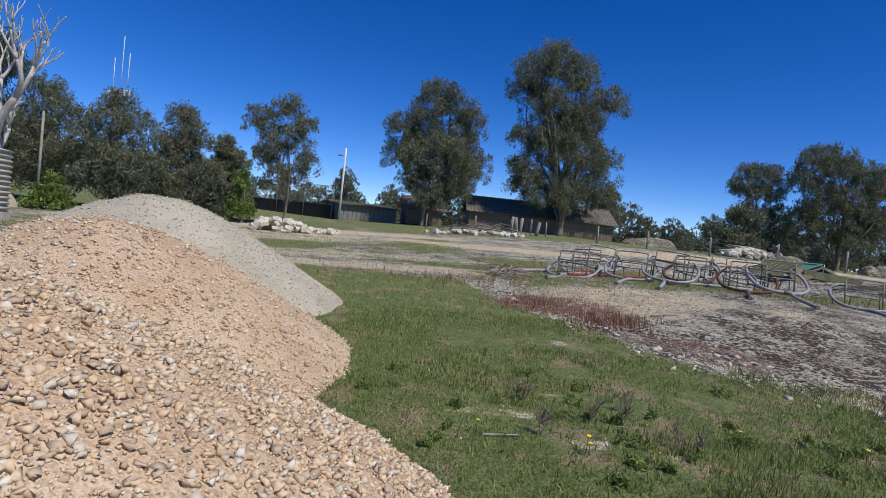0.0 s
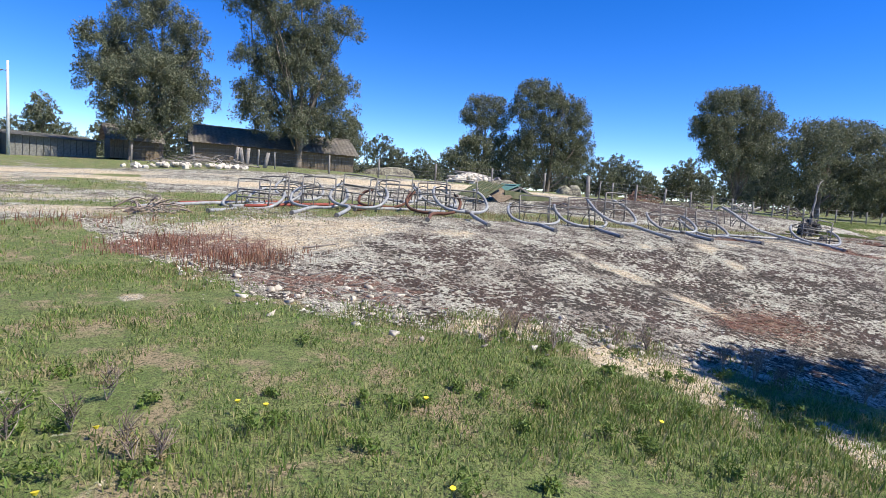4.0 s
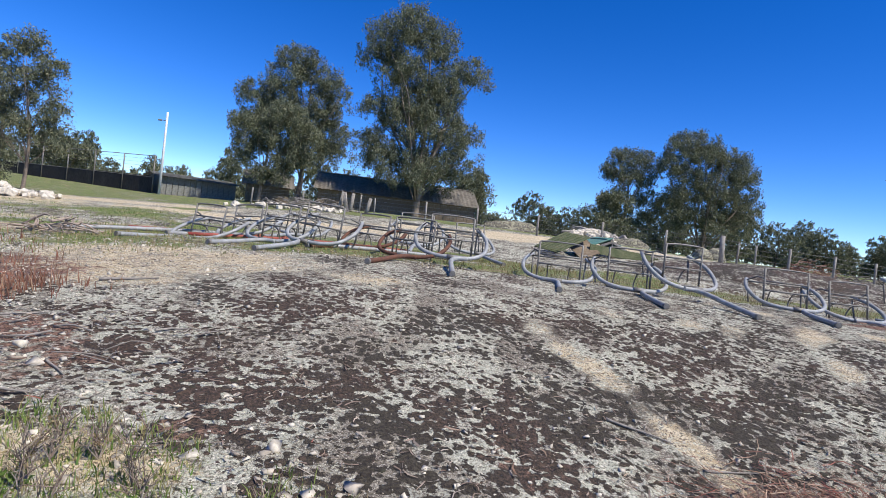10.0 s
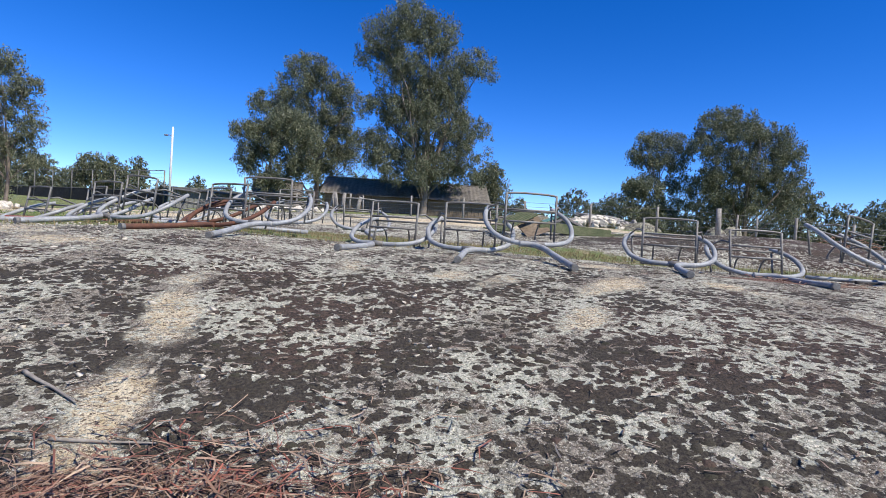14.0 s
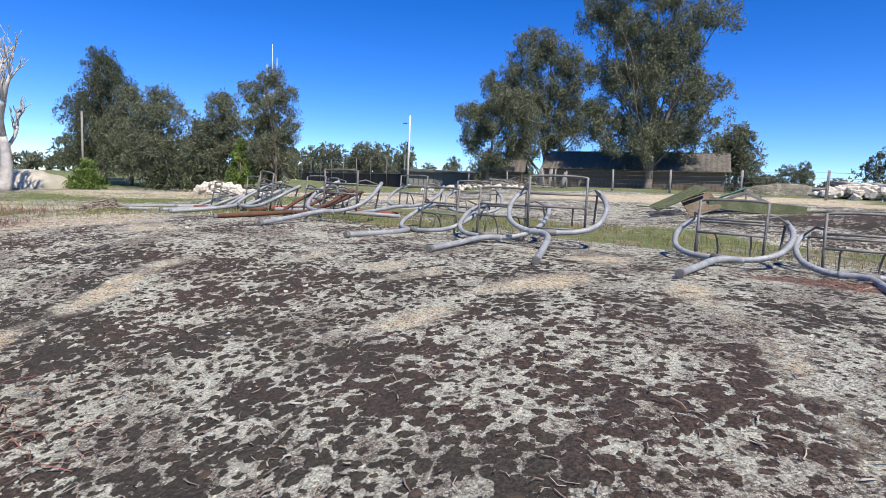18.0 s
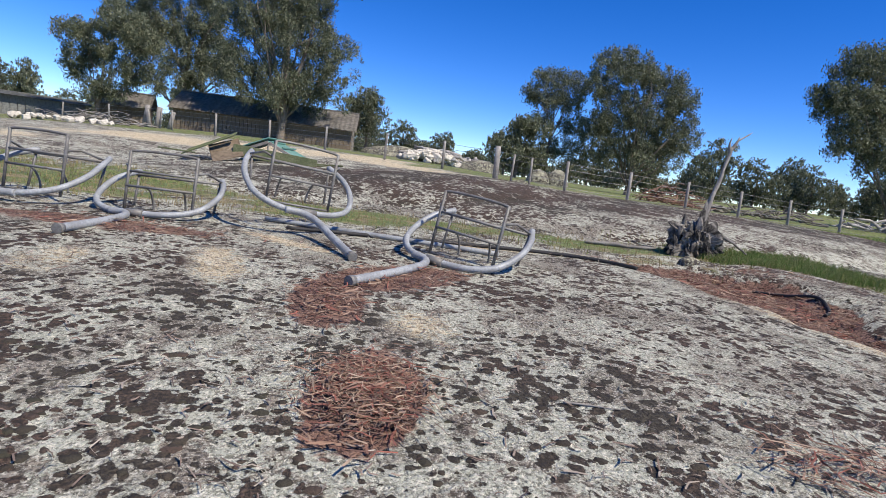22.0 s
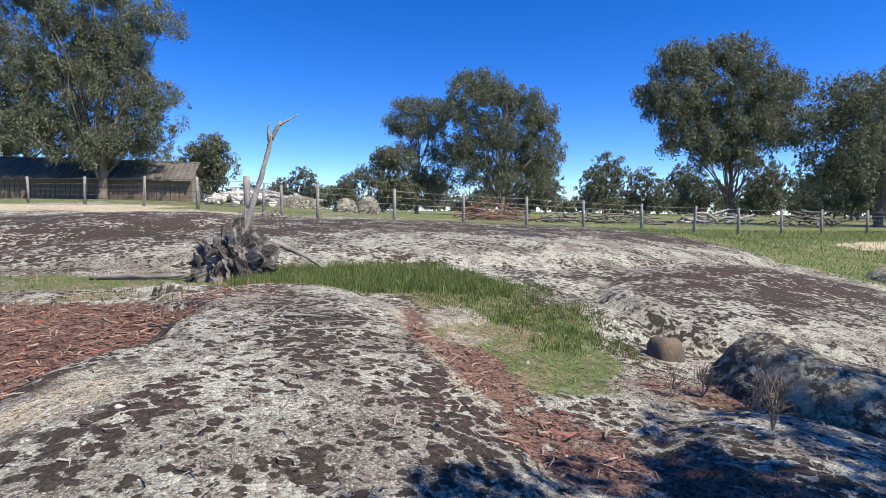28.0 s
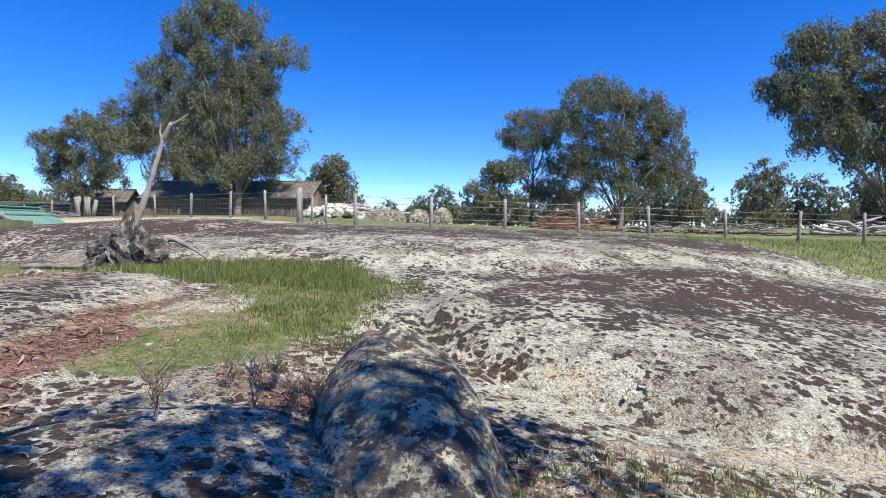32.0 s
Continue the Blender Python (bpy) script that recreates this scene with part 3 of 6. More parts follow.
gx = spread(-900, 900, -4, 36, 0.12)
gy = spread(-300, 1200, 1.5, 20, 0.13)
X, Y = np.meshgrid(gx, gy)
Z = height(X, Y)
nx, ny = len(gx), len(gy)
idx = np.arange(nx * ny).reshape(ny, nx)
quads = np.stack([idx[:-1, :-1], idx[:-1, 1:], idx[1:, 1:], idx[1:, :-1]], -1).reshape(-1, 4)
ground = raw("ground", np.stack([X, Y, Z], -1).reshape(-1, 3), quads, GROUND, smooth=True)
tagged(ground, "lichen-spotted granite slabs, sandy soil and short green turf", "ground", kind="structure")
tz, sz, lz = zones(X, Y)
att = ground.data.color_attributes.new("zone", "FLOAT_COLOR", "POINT")
att.data.foreach_set("color", np.stack([tz, sz, lz, moss_cover(X, Y)], -1).astype(np.float32).ravel())

# ---- trees ----
RNG = np.random.RandomState(11)


def leaf_cloud(name, lobes, count, size, mat, parent, clump=0.55, droop=0.5, seed=1):
    """A crown of small leaves gathered in clumps inside the given lobes (x, y, z, rx, ry, rz)."""
    r = np.random.RandomState(seed)
    area = np.array([(a[3] * a[4] * a[5]) ** (2 / 3) for a in lobes])
    share = area / area.sum()
    centres, sizes = [], []
    for lobe, s, one in zip(lobes, share, area):
        k = max(5, int(min(7.5 * one / clump**2, count * s / 14)))
        d = r.normal(size=(k, 3))
        d /= np.linalg.norm(d, axis=1)[:, None]
        d[:, 2] = np.where(d[:, 2] < -0.45, -d[:, 2], d[:, 2])
        reach = np.where(r.uniform(size=(k, 1)) < 0.6, r.uniform(0.72, 1.05, (k, 1)), r.uniform(0.1, 0.75, (k, 1)))
        centres.append(np.array(lobe[:3]) + d * reach * np.array(lobe[3:]))
        sizes.append(r.uniform(0.35, 1.0, k) ** 1.3)
    centres, sizes = np.concatenate(centres), np.concatenate(sizes)
    which = r.choice(len(centres), count, p=sizes**1.6 / (sizes**1.6).sum())
    puff = np.clip(r.normal(size=(count, 3)), -1.7, 1.7) * np.array([0.92, 0.92, 1.05])
    puff[:, 2] -= 0.5 * np.abs(r.normal(size=count)) * droop * 2
    c = centres[which] + puff * clump * 0.54 * sizes[which][:, None]
    long = r.normal(size=(count, 3))
    long[:, 2] -= droop * 1.5
    long /= np.linalg.norm(long, axis=1)[:, None]
    other = np.cross(long, r.normal(size=(count, 3)))
    other /= np.linalg.norm(other, axis=1)[:, None]
    ln = size * r.uniform(0.6, 1.4, (count, 1))
    wd = ln * r.uniform(0.2, 0.38, (count, 1))
    v = np.stack([c - long * ln * 0.5, c + other * wd * 0.5, c + long * ln * 0.5, c - other * wd * 0.5], 1).reshape(-1, 3)
    return raw(name, v, np.arange(count * 4).reshape(-1, 4), mat, parent)


def limbs(bm, base, tips, r0, seed=0, wander=0.12, sides=6):
    """Limbs from points on a trunk to the given tips."""
    rr = random.Random(seed)
    for a, b in zip(base, tips):
        a, b = Vector(a), Vector(b)
        L = (b - a).length
        mid = a.lerp(b, 0.5) + Vector((rr.uniform(-1, 1), rr.uniform(-1, 1), rr.uniform(0, 0.6))) * L * wander
        q = a.lerp(b, 0.8) + Vector((rr.uniform(-1, 1), rr.uniform(-1, 1), rr.uniform(-0.3, 0.3))) * L * wander
        pts = curve([a, mid, q, b], 3)
        tube(bm, pts, [r0 * (1 - 0.8 * i / (len(pts) - 1)) for i in range(len(pts))], sides)


def gum_tree(x, y, h, lobes, label, trunk_r=0.35, count=5000, leaf=0.42, mat=None, seed=1, bare=0.25, name="gum_tree", clump=0.6):
    """lobes: (dx, dy, dz, rx, ry, rz); where every dz is below 1 it is a share of the height."""
    scale = h if max(a[2] for a in lobes) < 1 else 1
    z = top(x, y) - 0.15
    t = thing(name, label, "tree", at=(x, y, z))
    real = [(a, b, c * scale, d, e, f * (1.3 if scale != 1 else 1.35)) for a, b, c, d, e, f in lobes]
    bm = bmesh.new()
    rr = random.Random(seed)
    lean = Vector((rr.uniform(-0.4, 0.4), rr.uniform(-0.4, 0.4), h * 0.82))
    pts = curve([Vector((0, 0, 0)), Vector((0.1, 0.0, h * bare)), lean * 0.6 + Vector((0.15, 0, 0)), lean], 4)
    tube(bm, pts, [trunk_r * (1.25 if i == 0 else 1) * (1 - 0.85 * i / (len(pts) - 1)) for i in range(len(pts))], 9)
    base = [pts[min(len(pts) - 2, max(2, int(len(pts) * (bare + rr.uniform(0, 0.35)))))] for _ in range(len(real) * 2)]
    tips = []
    for k in range(2):
        for a in real:
            tips.append((a[0] + a[3] * rr.uniform(-0.6, 0.6), a[1] + a[4] * rr.uniform(-0.6, 0.6), a[2] + a[5] * rr.uniform(-0.2, 0.75)))
    limbs(bm, base, tips, trunk_r * 0.24, seed)
    part("trunk", bm, BARK, t, "grey-brown trunk with spreading limbs")
    leaf_cloud("crown", real, count, leaf, mat or GUM, t, clump, 0.55, seed)
    return t


gum_tree(14.8, 45.4, 15.4, [(-1.8, 0.6, 13.6, 2.3, 2.1, 1.8), (-4.0, 0.6, 12.0, 1.7, 1.5, 1.7), (0.6, 0.6, 12.8, 2.0, 1.8, 1.8), (3.2, 0.6, 11.2, 1.8, 1.6, 1.2), (-2.1, 0.6, 10.3, 2.5, 2.3, 1.7), (1.0, 0.6, 9.4, 2.1, 1.9, 1.7), (-3.1, 0.6, 7.4, 1.9, 1.7, 1.4), (-0.1, 0.6, 6.9, 3.0, 2.7, 1.7), (3.0, 0.6, 5.8, 2.1, 1.9, 1.5), (-1.5, 0.6, 4.0, 2.9, 2.6, 1.6), (2.3, 0.6, 3.6, 2.6, 2.3, 1.5), (-3.6, 0.6, 4.6, 1.4, 1.3, 1.6), (-0.4, 0.4, 2.9, 3.2, 2.4, 0.8), (0.2, 0.6, 8.2, 2.6, 2.4, 1.8)], "tall gum tree with a dense grey-green crown beside the dark shed", 0.30, 130000, 0.19, seed=3, bare=0.15)
gum_tree(5.8, 56, 14.4, [(-1.0, 0, 11.4, 2.9, 2.6, 2.3), (-3.4, 0, 8.6, 2.9, 2.6, 2.0), (2.0, 0, 9.2, 2.0, 1.8, 2.5), (-0.7, 0, 7.2, 3.9, 2.7, 2.2), (-4.1, 0, 6.6, 2.0, 1.8, 1.7), (2.8, 0, 5.8, 2.0, 1.8, 2.0), (0.5, 0, 4.1, 2.9, 2.6, 2.0)], "broad gum tree with a rounded crown behind the shed", 0.32, 84000, 0.21, seed=5, bare=0.15)
gum_tree(3.4, 45.0, 7.6, [(1.2, 0, 6.4, 1.9, 1.7, 1.0), (-1.0, 0, 5.5, 1.6, 1.4, 0.8), (2.5, 0, 5.0, 1.6, 1.5, 1.2), (-0.4, 0, 4.1, 1.8, 1.6, 1.0), (2.2, 0, 3.1, 1.7, 1.5, 1.0), (-1.1, 0, 3.1, 0.7, 0.6, 0.5), (0.6, 0, 2.2, 1.5, 1.3, 0.7)], "lower gum tree with a pale trunk before the hut", 0.16, 40000, 0.18, seed=6, bare=0.2, clump=0.45)
gum_tree(-4.8, 30.5, 6.9, [(-0.3, 0.0, 6.1, 1.0, 0.9, 0.6), (-1.5, 0.0, 5.3, 1.1, 1.0, 0.7), (0.6, 0.0, 5.1, 0.8, 0.7, 0.7), (-0.2, 0.0, 4.2, 1.5, 1.3, 0.8), (-1.1, 0.0, 3.4, 0.9, 0.8, 0.6), (1.0, 0.0, 3.3, 0.7, 0.6, 0.6), (-0.0, 0.0, 2.6, 1.3, 1.2, 0.6), (-1.2, 0.0, 2.1, 0.6, 0.6, 0.3), (1.2, 0.0, 2.1, 0.5, 0.5, 0.3)], "slender young gum tree with a pale trunk on dry grass", 0.09, 26000, 0.13, seed=7, clump=0.28)
gum_tree(44.0, 50, 11.6, [(-2.2, 0, 10.4, 2.9, 2.6, 1.5), (-3.7, 0, 8.2, 2.2, 1.9, 1.6), (0.7, 0, 9.2, 3.1, 2.7, 1.6), (3.5, 0, 7.9, 2.1, 1.9, 1.9), (-0.5, 0, 6.4, 4.0, 2.7, 1.8), (-3.5, 0, 5.1, 2.2, 1.9, 1.5), (3.6, 0, 5.2, 2.5, 2.2, 1.6), (0.3, 0, 3.6, 4.8, 2.7, 1.5)], "large rounded gum tree beyond the wire fence", 0.32, 84000, 0.21, seed=9, bare=0.15)
gum_tree(37.4, 53.5, 10.2, [(-0.8, 0, 8.9, 1.8, 1.6, 1.0), (1.6, 0, 9.2, 1.6, 1.4, 0.9), (-1.9, 0, 7.6, 1.5, 1.3, 0.8), (0.5, 0, 7.0, 2.5, 2.2, 1.1), (-0.9, 0, 5.2, 1.5, 1.3, 0.7), (2.1, 0, 5.2, 1.6, 1.4, 1.1), (1.0, 0, 3.0, 2.5, 2.2, 1.0)], "thin gum tree with several bare stems beyond the fence", 0.18, 30000, 0.2, seed=10, bare=0.35)
gum_tree(52, 33, 11.2, [(-4.1, 0, 9.2, 2.0, 1.8, 0.9), (-0.5, 0, 9.8, 2.6, 2.3, 1.1), (-5.5, 0, 7.1, 1.7, 1.5, 0.9), (-2.8, 0, 7.3, 2.8, 2.5, 1.2), (1.6, 0, 8.1, 2.8, 2.5, 1.3), (4.0, 0, 8.8, 1.2, 1.1, 0.6), (-3.6, 0, 5.2, 1.8, 1.6, 1.3), (0.1, 0, 5.6, 3.1, 2.7, 1.4), (-0.6, 0, 4.3, 2.6, 2.3, 0.9), (2.7, 0, 5.9, 2.3, 2.0, 1.5)], "tall gum tree standing beyond the paddock fence", 0.2, 84000, 0.2, seed=14, bare=0.15)
gum_tree(60.5, 30, 9.6, [(-1.6, 0, 7.7, 4.0, 2.7, 1.1), (3.0, 0, 8.3, 4.0, 2.7, 1.1), (-4.2, 0, 5.8, 2.9, 2.6, 1.4), (0.5, 0, 5.7, 5.5, 2.7, 1.8), (6.7, 0, 7.4, 4.0, 2.7, 1.8), (-2.2, 0, 3.2, 4.3, 2.7, 1.4), (4.7, 0, 3.8, 5.5, 2.7, 1.7)], "dark gum tree with a wide crown beside the tall one", 0.28, 44000, 0.25, seed=15, bare=0.2)
gum_tree(68, 27, 9.0, [(0, 0, 7.2, 5.0, 2.7, 1.4), (4, 0, 5.2, 6.0, 2.7, 2.0), (-4, 0, 4.6, 4.0, 2.7, 1.6), (1, 0, 2.8, 7.0, 2.7, 1.4)], "dark gum tree at the edge of the woods", 0.28, 34000, 0.28, seed=16, bare=0.2)
gum_tree(33.8, 51, 5.4, [(0.6, 0, 4.2, 2.1, 1.8, 1.1), (-0.7, 0, 2.6, 2.2, 1.8, 1.0), (1.0, 0, 1.6, 2.2, 1.8, 1.0)], "dense dark tree beyond the fence", 0.2, 12000, 0.28, None, 17, 0.15)
gum_tree(20.9, 50.6, 4.9, [(0, 0, 4.1, 1.2, 1.1, 0.7), (-1.0, 0, 3.4, 1.2, 1.1, 0.8), (0.6, 0, 2.9, 1.0, 0.9, 0.9), (0, 0, 2.0, 1.2, 1.0, 0.7)], "small gum tree behind the end of the shed", 0.15, 8000, 0.26, None, 18, 0.2)
gum_tree(-17.4, 66, 4.6, [(0.2, 0, 3.4, 2.3, 2.2, 1.2), (-1.1, 0, 2.0, 1.8, 1.6, 1.2), (1.8, 0, 2.0, 1.8, 1.6, 1.2)], "distant rounded tree behind the court fence", 0.2, 7000, 0.34, None, 19, 0.15)
# the grove on the slope by the tank
for i, (x, y, h, w, m, words) in enumerate(((-23.5, 20.6, 14.5, 3.2, CONIFER, "tall dark tree with dense drooping foliage near the tank"),
        (-24.5, 25.5, 11.0, 2.8, CONIFER, "dark dense tree behind the concrete tank"),
        (-21.2, 33.5, 9.4, 2.6, CONIFER, "dark upright tree at the edge of the grove"),
        (-17.6, 32.5, 6.6, 2.4, GUM, "bushy gum tree in the grove"),
        (-13.6, 31.0, 6.2, 2.6, GUM, "bushy gum tree with pale limbs in the grove"),
        (-11.2, 33.6, 6.2, 2.1, GUM, "spreading gum tree in the grove"),
        (-9.4, 36.0, 5.0, 1.5, GUM, "small gum tree at the edge of the grove"),
        (-27, 38, 10, 3.2, CONIFER, "dark tree deep in the grove"))):
    gum_tree(x, y, h, [(0, 0, .88, w * .45, w * .45, h * .10), (w * .2, 0, .70, w * .75, w * .7, h * .13), (-w * .25, 0, .54, w * .85, w * .8, h * .13), (w * .2, 0, .38, w, w * .9, h * .14), (-w * .1, 0, .20, w * .95, w * .9, h * .12)], words, 0.16, 30000, 0.16, m, 30 + i, bare=0.12, clump=0.42)
for i, (x, y, h, w, m, words) in enumerate(((-6.9, 30.2, 3.0, 0.8, FRESH, "upright bright green conifer shrub"), (-13.9, 26.5, 1.7, 1.1, FRESH, "low bright green shrub under the grove"), (-10.2, 28.2, 2.2, 1.1, CONIFER, "rounded dark shrub under the grove"), (-8.0, 28.6, 2.0, 1.0, CONIFER, "small bushy conifer by the rock heap"))):
    gum_tree(x, y, h, [(0, 0, .85, w * .3, w * .3, h * .15), (0, 0, .55, w * .65, w * .65, h * .2), (0, 0, .25, w, w, h * .22)], words, 0.09, 3200, 0.2, m, 50 + i, bare=0.1, name="shrub", clump=0.22)

# distant trees along the horizon
far_kinds = [gum_tree(-70, 96, 11, [(0, 0, .8, 3.4, 3, 2.2), (2, 0, .55, 4.4, 3, 2.4), (-2.4, 0, .5, 4, 3, 2.4), (0, 0, .25, 5, 3, 2.4)], "distant gum tree on the skyline", 0.25, 5500, 0.62, None, 61, 0.12, "distant_tree"),
             gum_tree(-58, 104, 9, [(-1, 0, .78, 3, 3, 2), (2.6, 0, .5, 3.8, 3, 2.0), (-2.6, 0, .4, 4, 3, 2.2), (0, 0, .2, 5.6, 3, 1.8)], "distant gum tree on the skyline", 0.25, 5200, 0.62, None, 62, 0.12, "distant_tree")]
for o in far_kinds:
    o["group"] = "distant trees on the skyline"
rr = random.Random(4)
for k in range(60):
    a = radians(-52 + 124 * (k + rr.uniform(0.1, 0.9)) / 60)
    d = rr.uniform(96, 135)
    x, y = 12 + d * math.sin(a), 4 + d * math.cos(a)
    s = rr.uniform(0.48, 0.85)
    copy_thing(far_kinds[k % 2], Matrix.LocRotScale((x, y, top(x, y) - 0.15), Euler((0, 0, rr.uniform(0, 6.28))), (s, s, s)))
for k in range(16):
    x, y = 72 + rr.uniform(0, 45), 16 + rr.uniform(0, 46)
    s = rr.uniform(0.6, 0.9)
    copy_thing(far_kinds[k % 2], Matrix.LocRotScale((x, y, top(x, y) - 0.15), Euler((0, 0, rr.uniform(0, 6.28))), (s, s, s)))

# low woods that close the horizon
woods = thing("far_woods", "low grey-green woods along the horizon", "woods", kind="stuff")
lobes = []
for k in range(90):
    a = radians(-75 + 165 * k / 90)
    d = 150 + 12 * math.sin(k * 1.7)
    lobes.append((12 + d * math.sin(a), 4 + d * math.cos(a), 3.3 + 1.0 * math.sin(k * 2.3), 5.2, 2.2, 3.0))
leaf_cloud("foliage", lobes, 80000, 1.1, GUM, woods, 1.3, 0.4, 63)

# trees behind the walker, whose shade falls on the slabs
gum_tree(32.4, 3.4, 8.0, [(-1.3, 1.1, .80, .8, .7, .4), (-2.2, .9, .74, 1.1, .9, .4), (-3.4, .9, .70, 1.0, .8, .4), (-.7, 1.6, .74, .4, .4, .3), (-4.6, 0.5, .70, 1.1, .7, .35), (-4.1, 0.9, .70, 1.0, .5, .35), (-2.6, -0.2, .72, 1.2, .6, .35)], "gum tree standing behind the granite slab", 0.2, 3100, 0.2, None, 71, 0.3, clump=0.3)
# this one is added out of view to shade the lawn's edge
gum_tree(11.5, 1.6, 6.8, [(0, 0, .84, 1.3, 1.1, .7), (-.8, .3, .72, 1.2, 1.0, .6), (.9, .2, .70, 1.1, 0.9, .6)], "unseen small gum tree behind the lawn, added for its shade", 0.12, 7000, 0.22, None, 72, 0.35, clump=0.25)


def dead_tree(x, y, h, seed, name="dead_tree"):
    z = top(x, y) - 0.1
    t = thing(name, "bare bleached dead tree with forked white limbs", "dead tree", at=(x, y, z))
    bm = bmesh.new()
    rr = random.Random(seed)

    def grow(p, d, length, r, depth):
        q = p + d * length * 0.5 + Vector((rr.uniform(-.1, .1), rr.uniform(-.1, .1), 0)) * length
        e = p + d * length + Vector((rr.uniform(-.12, .12), rr.uniform(-.12, .12), 0)) * length
        pts = curve([p, q, e], 3)
        tube(bm, pts, [r * (1 - 0.4 * i / (len(pts) - 1)) for i in range(len(pts))], 7 if depth < 2 else 5)
        if depth < 5:
            for k in range(3):
                n = (d + Vector((rr.uniform(-.6, .6), rr.uniform(-.5, .5), rr.uniform(.1, .5)))).normalized()
                grow(e if k < 2 else q, n, length * rr.uniform(0.55, 0.8), r * 0.58, depth + 1)

    grow(Vector((0, 0, 0)), Vector((0.03, 0, 1)), h * 0.34, 0.30, 0)
    part("trunk", bm, DEADWOOD, t)
    return t


dead_tree(-13.2, 21.8, 7.6, 8)

# ---- gravel heaps ----
def heap_height(x, y):
    """Height over the datum of the two heaps: coarse orange rock before grey rock."""
    def cone(cx, cy, peak, slope, rx=1.0, ry=1.0, flat=0.35):
        d = np.hypot((x - cx) / rx, (y - cy) / ry)
        return peak - slope * (np.sqrt(d * d + flat * flat) - flat)
    front = cone(-1.8, 2.95, 1.50, 0.60, 1.0, 1.0, 0.8)
    middle = cone(-2.35, 6.45, 1.50, 0.59, 1.0, 1.0, 0.6)
    back = cone(-3.0, 9.4, 1.76, 0.68, 1.0, 1.0, 1.0)
    orange = np.maximum(front, middle)
    z = np.maximum(orange, back) + 0.035 * waves(x, y, 31, 3.0) + 0.02 * waves(x, y, 32, 9.0)
    return z, back > orange + 0.08


def heap(name, label, base, stone, grey, seed, count, sizes):
    t = thing(name, label, "gravel heap")
    xs, ys = np.arange(-10, 2.0, 0.09), np.arange(-2.5, 13, 0.09)
    hx, hy = np.meshgrid(xs, ys)
    hz, is_grey = heap_height(hx, hy)
    gz = height(hx, hy)
    use = (hz > gz - 0.12) & (is_grey == grey)
    k = np.arange(hx.size).reshape(hx.shape)
    ok = use[:-1, :-1] | use[1:, 1:]
    f = np.stack([k[:-1, :-1][ok], k[:-1, 1:][ok], k[1:, 1:][ok], k[1:, :-1][ok]], -1)
    raw("gravel_body", np.stack([hx, hy, hz], -1).reshape(-1, 3), f, base, t, True)
    r = np.random.RandomState(seed)
    px, py = r.uniform(-8, 1.2, count * 6), r.uniform(-1.2, 11, count * 6)
    z, gq = heap_height(px, py)
    near = np.exp(-np.hypot(px - 0.3, py - 1.0) / 3.0) if not grey else 1.0
    keep = (z > height(px, py) - 0.02) & (gq == grey) & (r.uniform(size=px.size) < near * 2.2)
    px, py, z = px[keep][:count], py[keep][:count], z[keep][:count]
    scatter("stone_cover", np.stack([px, py, z], -1), sizes[0] + (sizes[1] - sizes[0]) * r.power(0.35, len(px)) , stone, seed, t)
    return t


def scatter(name, at, size, mat, seed, parent=None, flat=0.65, sink=0.2):
    """Many angular stones in one mesh."""
    r = np.random.RandomState(seed)
    n = len(at)
    corner = np.array([[a, b, c] for c in (-1, 1) for b in (-1, 1) for a in (-1, 1)], float) * 0.5
    v = corner[None] * r.uniform(0.35, 1.2, (n, 8, 3)) * np.array([1, 0.8, flat]) + r.uniform(-0.18, 0.18, (n, 8, 3))
    q = r.normal(size=(n, 4)) * np.array([1.0, 0.14, 0.14, 1.0])
    q /= np.linalg.norm(q, axis=1)[:, None]
    w, a, b, c = q.T
    rot = np.stack([np.stack([1 - 2 * (b * b + c * c), 2 * (a * b - w * c), 2 * (a * c + w * b)], -1), np.stack([2 * (a * b + w * c), 1 - 2 * (a * a + c * c), 2 * (b * c - w * a)], -1), np.stack([2 * (a * c - w * b), 2 * (b * c + w * a), 1 - 2 * (a * a + b * b)], -1)], 1)
    v = np.einsum("nij,nkj->nki", rot, v) * np.asarray(size)[:, None, None]
    v += at[:, None, :]
    v[:, :, 2] += (np.asarray(size) * flat * (0.5 - sink))[:, None]
    f = np.array([[0, 2, 3, 1], [4, 5, 7, 6], [0, 1, 5, 4], [1, 3, 7, 5], [3, 2, 6, 7], [2, 0, 4, 6]])
    faces = (f[None] + (np.arange(n) * 8)[:, None, None]).reshape(-1, 4)
    ob = raw(name, v.reshape(-1, 3), faces, mat, parent)
    return tagged(ob, kind="stuff")


heap("gravel_heap", "heap of loose orange crushed granite on the lawn", ORANGEBASE, GRAVEL, False, 81, 42000, (0.012, 0.042))
heap("gravel_heap", "heap of finer grey crushed rock behind the orange one", GREYBASE, GREYGRAVEL, True, 82, 5000, (0.014, 0.035))

